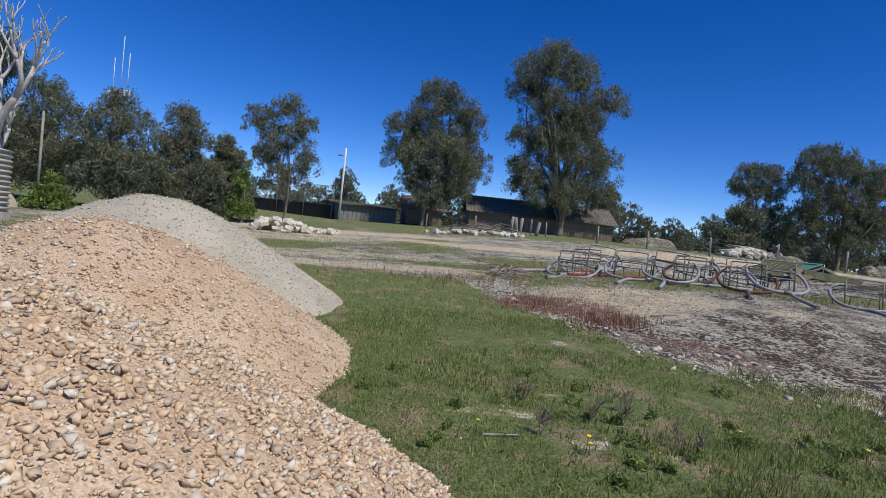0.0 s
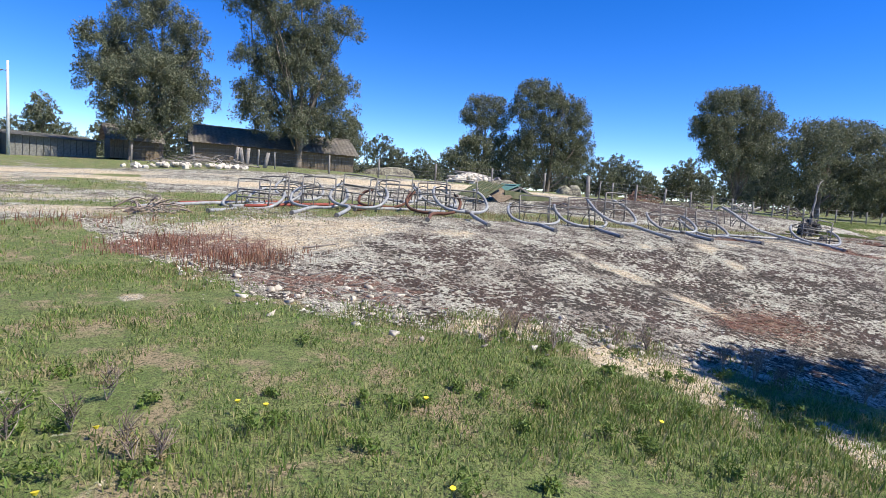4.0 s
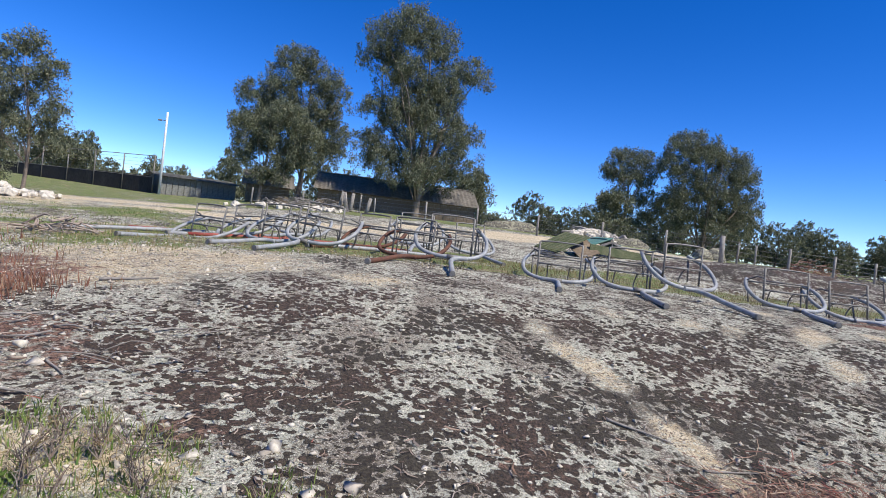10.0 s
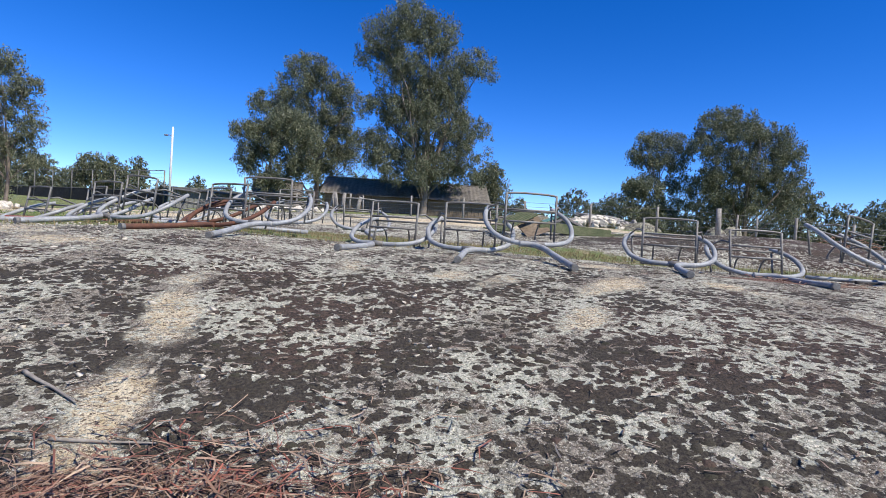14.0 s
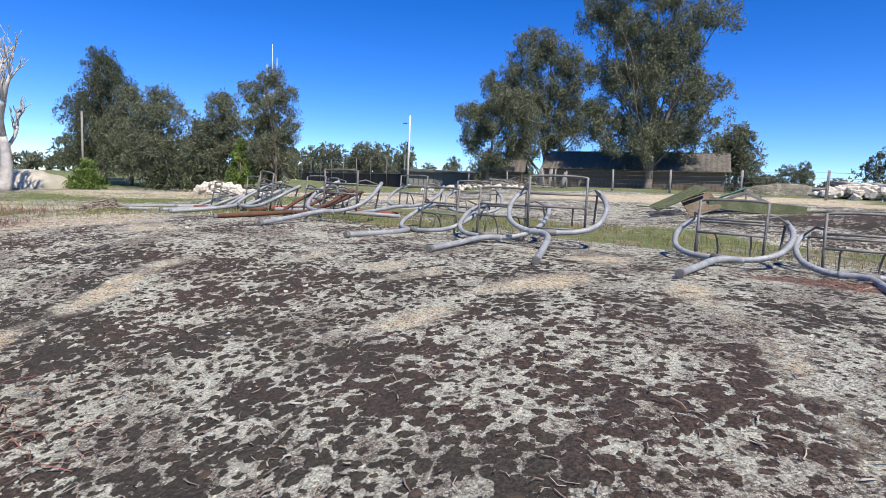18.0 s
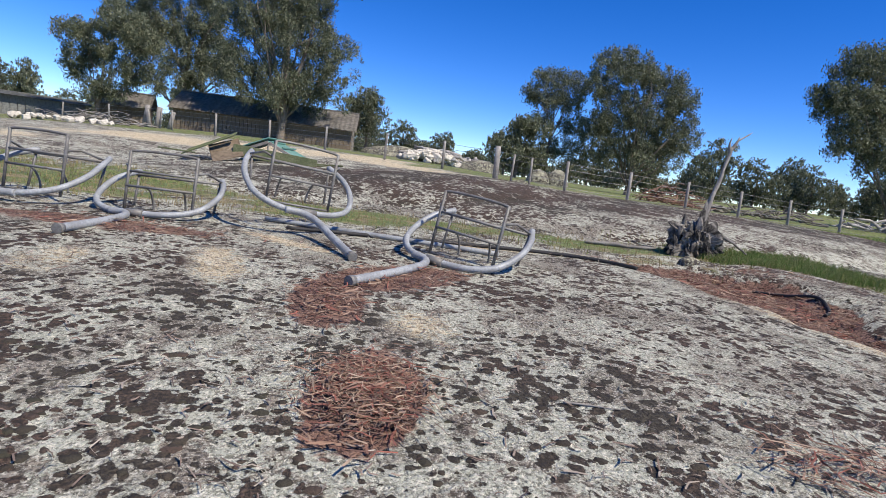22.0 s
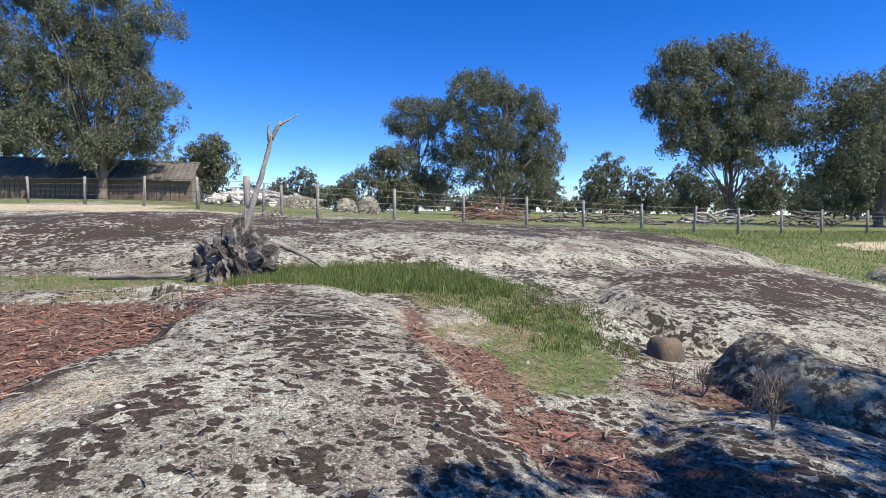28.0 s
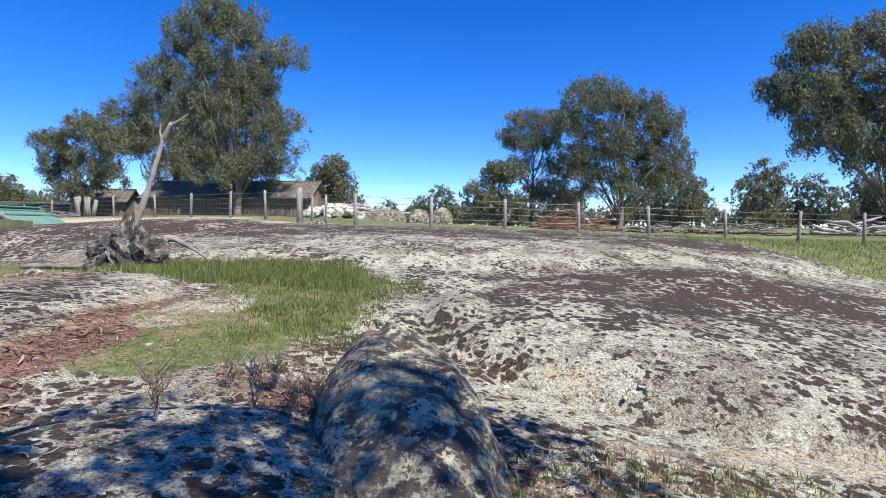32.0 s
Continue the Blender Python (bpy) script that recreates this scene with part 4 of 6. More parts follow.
# ---- chairlift chairs lying on the granite ----
def chair(label, paint, frame_mat):
    t = thing("chairlift_chair", label, "chairlift chair", "old chairlift chairs along the slab")
    hanger = part("hanger_pipe", pipe_mesh([(0, 0, .04), (.0, .6, .045), (.01, .98, .06), (.10, 1.17, .07), (.27, 1.225, .072)], 0.037, 12), paint, t)
    bm = bmesh.new()
    tube(bm, [(0, -.02, .04), (0, 0.035, .04)], 0.043, 12)
    part("grip_collar", bm, frame_mat, hanger)
    bm = bmesh.new()
    tube(bm, [(-.06, 1.22, .072), (.12, 1.22, .072)], 0.041, 10)
    part("clamp_plate", bm, frame_mat, hanger, "dark rusted clamp plate")
    part("bail", pipe_mesh([(-.47, 2.22, .44), (-.58, 1.95, .36), (-.60, 1.70, .25), (-.50, 1.44, .13), (-.26, 1.27, .078), (.08, 1.225, .072), (.34, 1.28, .08), (.54, 1.46, .14), (.61, 1.72, .25), (.58, 1.96, .36), (.47, 2.22, .44)], 0.032, 10), paint, t)
    for s in (-1, 1):
        bm = bmesh.new()
        tube(bm, [(s * .36, 1.66, .02), (s * .36, 1.76, .68)], 0.016, 6)
        part("upright", bm, frame_mat, t)
        bm = bmesh.new()
        tube(bm, [(s * .52, 2.10, .42), (s * .44, 1.84, .52), (s * .36, 1.74, .50)], 0.013, 6)
        part("arm_brace", bm, frame_mat, t)
        bm = bmesh.new()
        tube(bm, [(s * .47, 2.20, .46), (s * .45, 2.05, .02)], 0.014, 6)
        part("rear_leg", bm, frame_mat, t)
        bm = bmesh.new()
        tube(bm, curve([(s * .20, 1.72, .30), (s * .19, 1.86, .26), (s * .18, 1.94, .12), (s * .18, 1.95, .02)], 3), 0.012, 6)
        part("seat_strut", bm, frame_mat, t)
    part("backrest_rail", pipe_mesh([(-.36, 1.70, .28), (-.36, 1.75, .60), (-.30, 1.765, .68), (.30, 1.765, .68), (.36, 1.75, .60), (.36, 1.70, .28)], 0.015, 8, 5), frame_mat, t)
    for z, y, w in ((.46, 1.73, .37), (.30, 1.70, .37), (.40, 2.16, .50)):
        bm = bmesh.new()
        tube(bm, [(-w, y, z), (w, y, z)], 0.015, 6)
        part("cross_bar", bm, frame_mat, t)
    bm = bmesh.new()
    tube(bm, [(-.36, 1.66, .03), (.36, 1.66, .03)], 0.014, 6)
    part("seat_rail", bm, frame_mat, t)
    return t


CHAIR_GREY = chair("grey-painted steel chairlift chair lying on the granite", PIPE, STEEL)
CHAIR_RUST = chair("rust-brown steel chairlift chair lying on the granite", RUST, STEEL)


def lay(kind, x, y, turn, tilt=0.0, roll=0.0, size=1.02, first=False, flip=1):
    z = top(x, y)
    slope = math.degrees(math.atan2(top(x, y + 1.2) - z, 1.2))
    m = pose(x, y, z, slope + tilt, roll, turn) @ Matrix.Diagonal((size * flip, size, size, 1))
    if first:
        kind.matrix_basis = m
        return kind
    return copy_thing(kind, m)


lay(CHAIR_GREY, 14.84, 9.94, -21, first=True)
lay(CHAIR_RUST, 7.98, 11.5, -32, first=True)
for kind, x, y, turn, tilt, roll in ((0, 13.46, 10.0, 2, 6, 0), (0, 12.16, 10.3, -14, 0, 0), (0, 10.75, 10.85, -24, -2, 0), (0, 9.17, 11.1, -12, 4, 0), (0, 16.5, 9.7, -9, -2, 0), (0, 18.9, 9.75, 22, 8, 6), (0, 18.87, 8.92, -42, -2, 5), (0, 5.6, 12.7, -34, 0, 0), (0, 4.15, 13.2, -38, -3, 0), (0, 6.34, 12.2, -34, 2, 4), (1, 7.1, 13.2, -44, 0, 0), (0, 4.7, 14.0, -42, 0, -4), (0, 9.1, 14.4, -14, 6, 0), (0, 6.2, 15.4, -24, 4, 5), (0, 11.2, 14.6, 10, 5, 0)):
    lay((CHAIR_GREY, CHAIR_RUST)[kind], x, y, turn, tilt, roll, flip=-1 if round(x * 10) % 3 == 0 else 1)

# loose red-painted and grey pipes among the chairs
def loose_pipe(a, b, r, mat, label):
    t = thing("steel_pipe", label, "pipe", at=(a[0], a[1], 0))
    za, zb = top(*a) + r + (a[2] if len(a) > 2 else 0), top(*b) + r
    mid = ((a[0] + b[0]) / 2, (a[1] + b[1]) / 2)
    bm = bmesh.new()
    pts = [Vector((0, 0, za)), Vector((mid[0] - a[0], mid[1] - a[1], max((za + zb) / 2, top(*mid) + r))), Vector((b[0] - a[0], b[1] - a[1], zb))]
    tube(bm, curve(pts, 4), r, 8)
    part("tube", bm, mat, t)


for a, b, r, m, words in (((3.8, 15.0), (7.0, 17.0), 0.035, REDPAINT, "faded red steel pipe lying among the chairs"), ((5.0, 14.2), (9.3, 15.8), 0.035, REDPAINT, "faded red steel pipe lying among the chairs"), ((3.0, 14.0), (5.8, 16.0), 0.04, PIPE, "grey steel pipe lying on the chairs"), ((7.3, 13.6), (10.0, 14.3), 0.04, PIPE, "grey steel pipe lying on the granite"), ((20.6, 10.7), (17.9, 11.8), 0.03, PIPE, "thin grey pipe lying on the slab edge")):
    loose_pipe(a, b, r, m, words)

# black hose along the slab's edge
def hose(points, r, words):
    t = thing("hose", words, "hose")
    pts = [(x, y, top(x, y) + r * 0.9) for x, y in points]
    part("hose_tube", pipe_mesh(pts, r, 7, 8), RUBBER, t)


hose([(18.2, 11.2), (19.4, 11.3), (20.45, 11.4), (21.5, 11.25), (22.0, 11.0), (22.3, 10.6)], 0.024, "black poly hose lying along the slab edge")
hose([(23.85, 10.5), (24.05, 10.2), (24.12, 9.85), (24.0, 9.55), (23.8, 9.4)], 0.018, "black poly hose curving round the slab")

# ---- stump with its leaning dead trunk ----
st = thing("tree_stump", "upturned grey tree stump with twisted roots and a leaning dead stem", "stump", at=(24.4, 12.6, top(24.4, 12.6) - 0.05))
rr = random.Random(5)


def shard(name, base, tip, wide, thin, seed):
    """A broken upright piece of root wood with a ragged top."""
    bm = bmesh.new()
    bmesh.ops.create_cone(bm, cap_ends=True, segments=12, radius1=1.0, radius2=0.22, depth=1.0, matrix=pose(0, 0, .5))
    bmesh.ops.subdivide_edges(bm, edges=[e for e in bm.edges if abs(e.verts[0].co.z - e.verts[1].co.z) > .5], cuts=5)
    b, e = Vector(base), Vector(tip)
    for v in bm.verts:
        n = noise.fractal(v.co * 2.6 + Vector((seed * 2.7, 0, 0)), 0.8, 2.0, 4)
        q = Vector((v.co.x * wide * (1 + .7 * n), v.co.y * thin * (1 + .9 * n), 0))
        if v.co.z > .95:
            q.z += .12 * noise.noise(Vector((v.co.x * 4, v.co.y * 4, seed)))
        v.co = b.lerp(e, v.co.z) + q
    part(name, bm, STUMPWOOD, st)


bm = bmesh.new()
bmesh.ops.create_icosphere(bm, subdivisions=5, radius=1.0)
for v in bm.verts:
    d = v.co.normalized()
    fold = noise.fractal(Vector((d.x * 3.4 + 1.2 * d.z, d.y * 3.4 + 4.0, d.z * 0.9)), 0.7, 2.0, 4)
    lump = noise.noise(d * 1.7 + Vector((9.0, 2.0, 5.0)))
    k = 1 + 0.5 * fold + 0.3 * lump
    v.co = Vector((d.x * .40 * k + .12 * (d.z + 1) * .4, d.y * .26 * k, .20 + d.z * .36 * (1 + 0.5 * fold) + .10 * lump))
part("root_knot", bm, STUMPWOOD, st, "dark twisted knot with deep hollows")
for base, tip, wide, thin, seed in (((-.30, -.08, -.02), (-.40, -.10, .36), .13, .09, 1), ((-.16, -.12, .0), (-.17, -.14, .54), .17, .10, 2), ((.0, -.1, .1), (.05, -.06, .78), .16, .10, 3), ((.12, .0, .1), (.15, .02, .92), .13, .09, 4), ((.28, -.06, .0), (.36, -.08, .34), .12, .08, 5), ((-.08, .12, .0), (-.12, .14, .66), .10, .08, 6), ((.1, -.18, -.02), (.14, -.22, .32), .10, .06, 7)):
    shard("root_shard", base, tip, wide, thin, seed)
for k in range(6):
    a = rr.uniform(0, 6.28)
    root = Vector((math.cos(a) * .2, math.sin(a) * .13, rr.uniform(.15, .5)))
    out = Vector((math.cos(a), math.sin(a) * .7, 0))
    tip = root + out * rr.uniform(.12, .24) + Vector((0, 0, rr.uniform(-.3, -.05)))
    mid = root + out * rr.uniform(.12, .2) + Vector((rr.uniform(-.06, .06), 0, rr.uniform(-.02, .2)))
    bm = bmesh.new()
    tube(bm, curve([root, mid, tip], 3), [.06, .055, .048, .04, .032, .022, .008], 7)
    for v in bm.verts:
        v.co += noise.noise_vector(v.co * 14) * .014
    part("root", bm, STUMPWOOD, st)
bm = bmesh.new()
pts = curve([(0.08, 0, .45), (.2, .04, .88), (.33, .07, 1.3), (.47, .1, 1.84)], 8)
tube(bm, pts, [.05 - .0011 * i for i in range(len(pts))], 10)
tube(bm, curve([(.45, .1, 1.74), (.42, .1, 1.88), (.45, .1, 2.0)], 3), [.026, .025, .023, .02, .016, .012, .004], 7)
tube(bm, curve([(.46, .1, 1.78), (.53, .1, 1.92), (.57, .1, 2.02)], 3), [.027, .026, .025, .022, .018, .014, .008], 7)
tube(bm, curve([(.54, .1, 1.95), (.66, .1, 2.04), (.80, .12, 2.12)], 3), [.015, .014, .013, .012, .010, .007, .003], 6)
for v in bm.verts:
    v.co += noise.noise_vector(Vector((v.co.x * 16, v.co.y * 16, v.co.z * 5))) * .018
part("leaning_stem", bm, POST, st)
bm = bmesh.new()
tube(bm, curve([(.2, .1, .38), (.5, .2, .46), (.8, .15, .34), (1.1, .05, .16)], 6), [.06 - .0028 * i for i in range(19)], 8)
for v in bm.verts:
    v.co += noise.noise_vector(v.co * 9) * .03
part("fallen_limb", bm, WOOD, st)
log = thing("fallen_log", "split grey log lying in the grass", "log", at=(23.1, 12.9, top(23.1, 12.9)))
bm = bmesh.new()
tube(bm, curve([(-.35, .1, .02), (.0, .0, .04), (.4, -.1, .03), (.75, -.2, .06)], 4), [.02, .027, .03, .033, .036, .033, .036, .03, .03, .027, .024, .018, .009], 9)
for v in bm.verts:
    v.co += noise.noise_vector(v.co * 10) * .022
part("log_body", bm, WOOD, log)


# ---- boulders ----
def boulder(x, y, rx, ry, rz, seed, label, name="boulder", mat=None, sink=0.25, turn=0.0, group="", peak=0.0):
    z = top(x, y)
    t = thing(name, label, "boulder", group, at=(x, y, z - sink * rz))
    bm = bmesh.new()
    bmesh.ops.create_icosphere(bm, subdivisions=4 if max(rx, ry) > 0.5 else 3, radius=1.0)
    for v in bm.verts:
        d = v.co.normalized()
        n = noise.fractal(d * 1.3 + Vector((seed * 3.1, 0, 0)), 0.7, 2.0, 4) * 0.13
        e = 1.0 / max(abs(d.x) ** 2.3 + abs(d.y) ** 2.3 + abs(d.z) ** 2.3, 1e-3) ** (1 / 2.3)
        v.co = d * e * (1 + n)
        v.co = Vector((v.co.x * rx, v.co.y * ry, v.co.z * rz * (1 + peak * v.co.y)))
    for f in bm.faces:
        f.smooth = True
    bmesh.ops.rotate(bm, verts=bm.verts, cent=(0, 0, 0), matrix=Matrix.Rotation(radians(turn), 3, "Z"))
    part("rock", bm, mat or BOULDER, t)
    return t


boulder(28.28, 7.8, 0.44, 0.92, 0.47, 2, "large rounded lichened boulder with dappled shade", turn=8, sink=0.15, peak=0.5)
boulder(28.02, 9.2, 0.16, 0.14, 0.21, 3, "small rust-brown boulder behind the large one", sink=0.1, mat=BROWNROCK)
boulder(23.8, 11.74, 0.15, 0.12, 0.13, 5, "small pale stone beside the stump")
for i, (x, y, a, b, c) in enumerate(((38.5, 14.3, .75, .5, .42), (39.8, 14.9, .45, .5, .5), (39.4, 13.9, .35, .3, .25), (42.6, 15.7, .9, .5, .7))):
    boulder(x, y, a, b, c, 11 + i, "grey boulder at the end of the granite dome", group="boulders by the dome")
for i, (x, y, a, b, c) in enumerate(((26.2, 33.8, 1.2, .9, .75), (22.9, 46.0, 2.4, 1.4, 1.1), (28.0, 29.6, .55, .5, .85), (29.0, 29.8, .6, .5, .95), (24.9, 23.0, .35, .25, .18), (40, 33, 1.0, .8, .5))):
    boulder(x, y, a, b, c, 21 + i, "pale granite outcrop beyond the wire fence", group="outcrops beyond the fence")

# ---- water tank ----
def water_tank(x, y):
    t = thing("water_tank", "cream ribbed concrete water tank with a shallow lid", "water tank", at=(x, y, top(x, y) - 0.05))
    bm = bmesh.new()
    rings = []
    for i in range(97):
        z = 0.25 + 1.85 * i / 96
        r = 1.2 + 0.035 * math.cos(2 * math.pi * i / 8)
        rings.append([bm.verts.new((r * math.cos(a), r * math.sin(a), z)) for a in (2 * math.pi * k / 40 for k in range(40))])
    for a, b in zip(rings, rings[1:]):
        for k in range(40):
            bm.faces.new((a[k], a[(k + 1) % 40], b[(k + 1) % 40], b[k])).smooth = True
    part("ribbed_wall", bm, TANK, t)
    bm = bmesh.new()
    bmesh.ops.create_cone(bm, cap_ends=True, segments=40, radius1=1.27, radius2=0.3, depth=0.22, matrix=pose(0, 0, 2.21))
    part("lid", bm, TANK, t)
    bm = bmesh.new()
    bmesh.ops.create_cone(bm, cap_ends=True, segments=40, radius1=1.3, radius2=1.24, depth=0.32, matrix=pose(0, 0, 0.13))
    part("plinth", bm, TANK, t)


water_tank(-12.0, 18.5)

# ---- light pole ----
lp = thing("light_pole", "tall slim white light pole with a short bracket", "pole", at=(-3.1, 45.25, top(-3.1, 45.25) - 0.15))
bm = bmesh.new()
tube(bm, [(0, 0, 0), (0.02, 0, 2.9), (0.05, 0, 5.8)], [0.09, 0.08, 0.065], 10)
part("shaft", bm, WHITE, lp)
bm = bmesh.new()
tube(bm, [(0.05, 0, 5.2), (-0.3, 0, 5.22)], 0.025, 6)
box(bm, (0.26, 0.16, 0.10), pose(-0.38, 0, 5.2), 0.02)
part("lamp_bracket", bm, STEEL, lp)
sp = thing("slim_pole", "slim pale pole standing beside the grove", "pole", at=(-14.6, 26.8, top(-14.6, 26.8)))
bm = bmesh.new()
tube(bm, [(0, 0, 0), (0, 0, 4.2)], [0.06, 0.05], 8)
part("shaft", bm, POST, sp)


# ---- buildings ----
def shed(name, label, x0, x1, y0, y1, base, eave, ridge, wall_mat, roof_mat, turn=0.0, board=0.28):
    """A gabled shed with its ridge along x; boards and roof sheets are pieces."""
    t = thing(name, label, "shed", at=((x0 + x1) / 2, (y0 + y1) / 2, base))
    t.rotation_euler = (0, 0, radians(turn))
    w, d = (x1 - x0) / 2, (y1 - y0) / 2
    bm = bmesh.new()
    box(bm, (2 * w - 0.1, 2 * d - 0.1, eave), pose(0, 0, eave / 2))
    for s in (-1, 1):
        a = [bm.verts.new((s * (w - 0.05), -d + .05, eave)), bm.verts.new((s * (w - 0.05), d - .05, eave)), bm.verts.new((s * (w - 0.05), 0, ridge - 0.05))]
        bm.faces.new(a)
    wall = part("wall", bm, wall_mat, t)
    me = None
    n = int(2 * w / board)
    for k in range(n):
        if me is None:
            b2 = bmesh.new()
            box(b2, (board - 0.03, 0.04, eave - 0.05), None, 0.006)
            o = part("board", b2, wall_mat, wall)
            me = o.data
        else:
            o = new("board", me)
            o.parent = wall
        o.location = (-w + board * (k + 0.5), -d - 0.0, eave / 2)
    for s in (-1, 1):
        bm = bmesh.new()
        cols = int((2 * w + 0.6) / 0.16)
        rows = [[bm.verts.new((-w - .3 + (2 * w + .6) * k / cols, s * (d + 0.4) * (1 - q), ridge - (ridge - eave) * (d + .4) / d * (1 - q) + 0.03 * (k % 2) + 0.02)) for k in range(cols + 1)] for q in (0, 0.5, 1)]
        for a, b in zip(rows, rows[1:]):
            for k in range(cols):
                bm.faces.new((a[k], a[k + 1], b[k + 1], b[k]))
        bmesh.ops.solidify(bm, geom=bm.faces[:], thickness=0.04)
        part("roof_slope", bm, roof_mat, t)
    bm = bmesh.new()
    box(bm, (2 * w + .6, 0.3, 0.06), pose(0, 0, ridge + .06))
    part("ridge_cap", bm, roof_mat, t)
    return t


hs = shed("timber_shed", "long dark timber shed with a grey iron roof under gum trees", 7.6, 19.9, 46.5, 51.6, 2.05, 1.6, 2.85, DARKWOOD, ROOF, turn=-4)
bm = bmesh.new()
box(bm, (0.08, 1.1, 1.7), pose(6.12, -0.5, 0.85), 0.01)
part("door", bm, WOOD, hs, "weathered grey timber door")
bm = bmesh.new()
box(bm, (0.08, 0.3, 1.6), pose(6.12, 1.5, 0.8), 0.01)
part("door", bm, WOOD, hs, "narrow weathered timber panel")
hut = shed("hut", "small dark hut with a pale grey roof behind the trees", 2.0, 5.2, 48.0, 51, 1.9, 1.5, 2.35, DARKWOOD, ROOF, turn=8)
ls = shed("steel_shed", "low olive-grey metal shed beside the light pole", -4.4, 1.0, 46.8, 50.2, 1.5, 1.42, 1.62, SHED, SHED, turn=30, board=0.4)
wb = shed("white_building", "small pale building glimpsed between the trees", -18.6, -16.4, 46.5, 48.5, 1.0, 1.3, 1.9, TANK, ROOF)


# ---- tall court fence behind the pole ----
cf = thing("court_fence", "tall wire court fence with dark shade cloth at its foot", "fence", at=(0, 0, 0))
ends = (Vector((-3.8, 46.2, 1.45)), Vector((-24, 62.0, 1.6)))
for k in range(9):
    p = ends[0].lerp(ends[1], k / 8)
    bm = bmesh.new()
    tube(bm, [p, p + Vector((0, 0, 2.8))], 0.05, 6)
    part("post", bm, STEEL, cf)
for h in (0.1, 1.3, 2.78):
    bm = bmesh.new()
    tube(bm, [ends[0] + Vector((0, 0, h)), ends[1] + Vector((0, 0, h))], 0.025, 5)
    part("rail", bm, STEEL, cf)
for h in (1.55, 1.8, 2.05, 2.3, 2.55):
    bm = bmesh.new()
    tube(bm, [ends[0] + Vector((0, 0, h)), ends[1] + Vector((0, 0, h))], 0.008, 4)
    part("mesh_wire", bm, STEEL, cf)
bm = bmesh.new()
a, b = ends
d = (b - a).normalized()
box(bm, ((b - a).length, 0.02, 1.25), Matrix.Translation(a.lerp(b, .5) + Vector((0, 0, 0.68))) @ Matrix.Rotation(math.atan2(d.y, d.x), 4, "Z"))
part("shade_cloth", bm, MESHNET, cf, "dark shade cloth")

# ---- aerial mast ----
mast = thing("aerial_mast", "distant lattice mast with two whip aerials", "mast", at=(-26.6, 59.5, 1.7))
bm = bmesh.new()
for s, q in ((-.35, -.2), (.35, -.2), (0, .4)):
    tube(bm, [(s, q, 0), (s * .6, q * .6, 10.2)], 0.04, 5)
for k in range(13):
    z = 0.75 * k
    tube(bm, [(-.33, -.2, z), (.33, -.2, z + .75)], 0.03, 4)
part("lattice", bm, STEEL, mast)
bm = bmesh.new()
tube(bm, [(-1.0, 0, 9.8), (1.0, 0, 9.8)], 0.07, 5)
tube(bm, [(-1.0, 0, 10.3), (1.0, 0, 10.3)], 0.05, 5)
for s in (-1.0, -.5, .5, 1.0):
    box(bm, (.18, .14, .7), pose(s, 0, 10.0))
part("antenna_frame", bm, WHITE, mast)
for s, h in ((-.6, 13.4), (.1, 15.6), (.7, 14.0)):
    bm = bmesh.new()
    tube(bm, [(s, 0, 9.8), (s * 1.05, 0, h)], 0.035, 5)
    part("whip_aerial", bm, WHITE, mast)


# ---- wire fence ----
def fence_post(x, y, h, r, seed):
    bm = bmesh.new()
    rr = random.Random(seed)
    lean = Vector((rr.uniform(-.05, .05), rr.uniform(-.05, .05), 0))
    tube(bm, [Vector((x, y, top(x, y) - 0.2)), Vector((x, y, top(x, y) + h * .5)) + lean * .5, Vector((x, y, top(x, y) + h)) + lean], [r, r * .95, r * .88], 7)
    return part("post", bm, POST, fence)


fence = thing("wire_fence", "post and wire farm fence with weathered split posts", "fence")
POSTS = [(3.4, 40.4), (6.6, 38.2), (9.8, 35.9), (13.1, 32.8), (15.65, 31.66), (18.2, 29.5), (20.6, 27.4), (22.6, 25.3), (24.2, 23.6), (26.2, 22.15), (28.5, 22.14), (30.77, 22.18), (33.1, 22.4), (35.4, 22.58), (38, 22.8), (40.5, 23.0), (42.9, 23.23), (45.4, 23.45), (47.9, 23.65), (51, 23.9), (54, 24.1), (57, 24.3), (60, 24.5)]
STRAINER = (24.2, 23.6)
for i, (x, y) in enumerate(POSTS):
    fence_post(x, y, 1.14 if (x, y) == STRAINER else 1.05, 0.11 if (x, y) == STRAINER else 0.055, i)
for x, y in ((10.6, 35.1), (24.65, 23.25), (25.2, 22.85)):
    fence_post(x, y, 0.95, 0.04, i + int(x))
for h in (0.18, 0.38, 0.58, 0.78, 0.97):
    for (x, y), (u, v) in zip(POSTS, POSTS[1:]):
        bm = bmesh.new()
        m = ((x + u) / 2, (y + v) / 2)
        tube(bm, [(x, y, top(x, y) + h), (*m, (top(x, y) + top(u, v)) / 2 + h - 0.02), (u, v, top(u, v) + h)], 0.008, 4, False)
        part("wire", bm, WIRE, fence)
for x, y, h, a in ((8.7, 37.0, 1.25, 8), (9.1, 36.6, 1.2, -8), (9.35, 36.9, 1.2, 5), (10.2, 36.0, 1.0, 12)):
    t = thing("leaning_post", "pale old fence post leaning by the shed", "post", "old posts by the shed", at=(x, y, top(x, y) - 0.1))
    bm = bmesh.new()
    tube(bm, [(0, 0, 0), (h * math.sin(radians(a)), 0, h)], [0.13, 0.10], 7)
    part("timber", bm, POST, t)

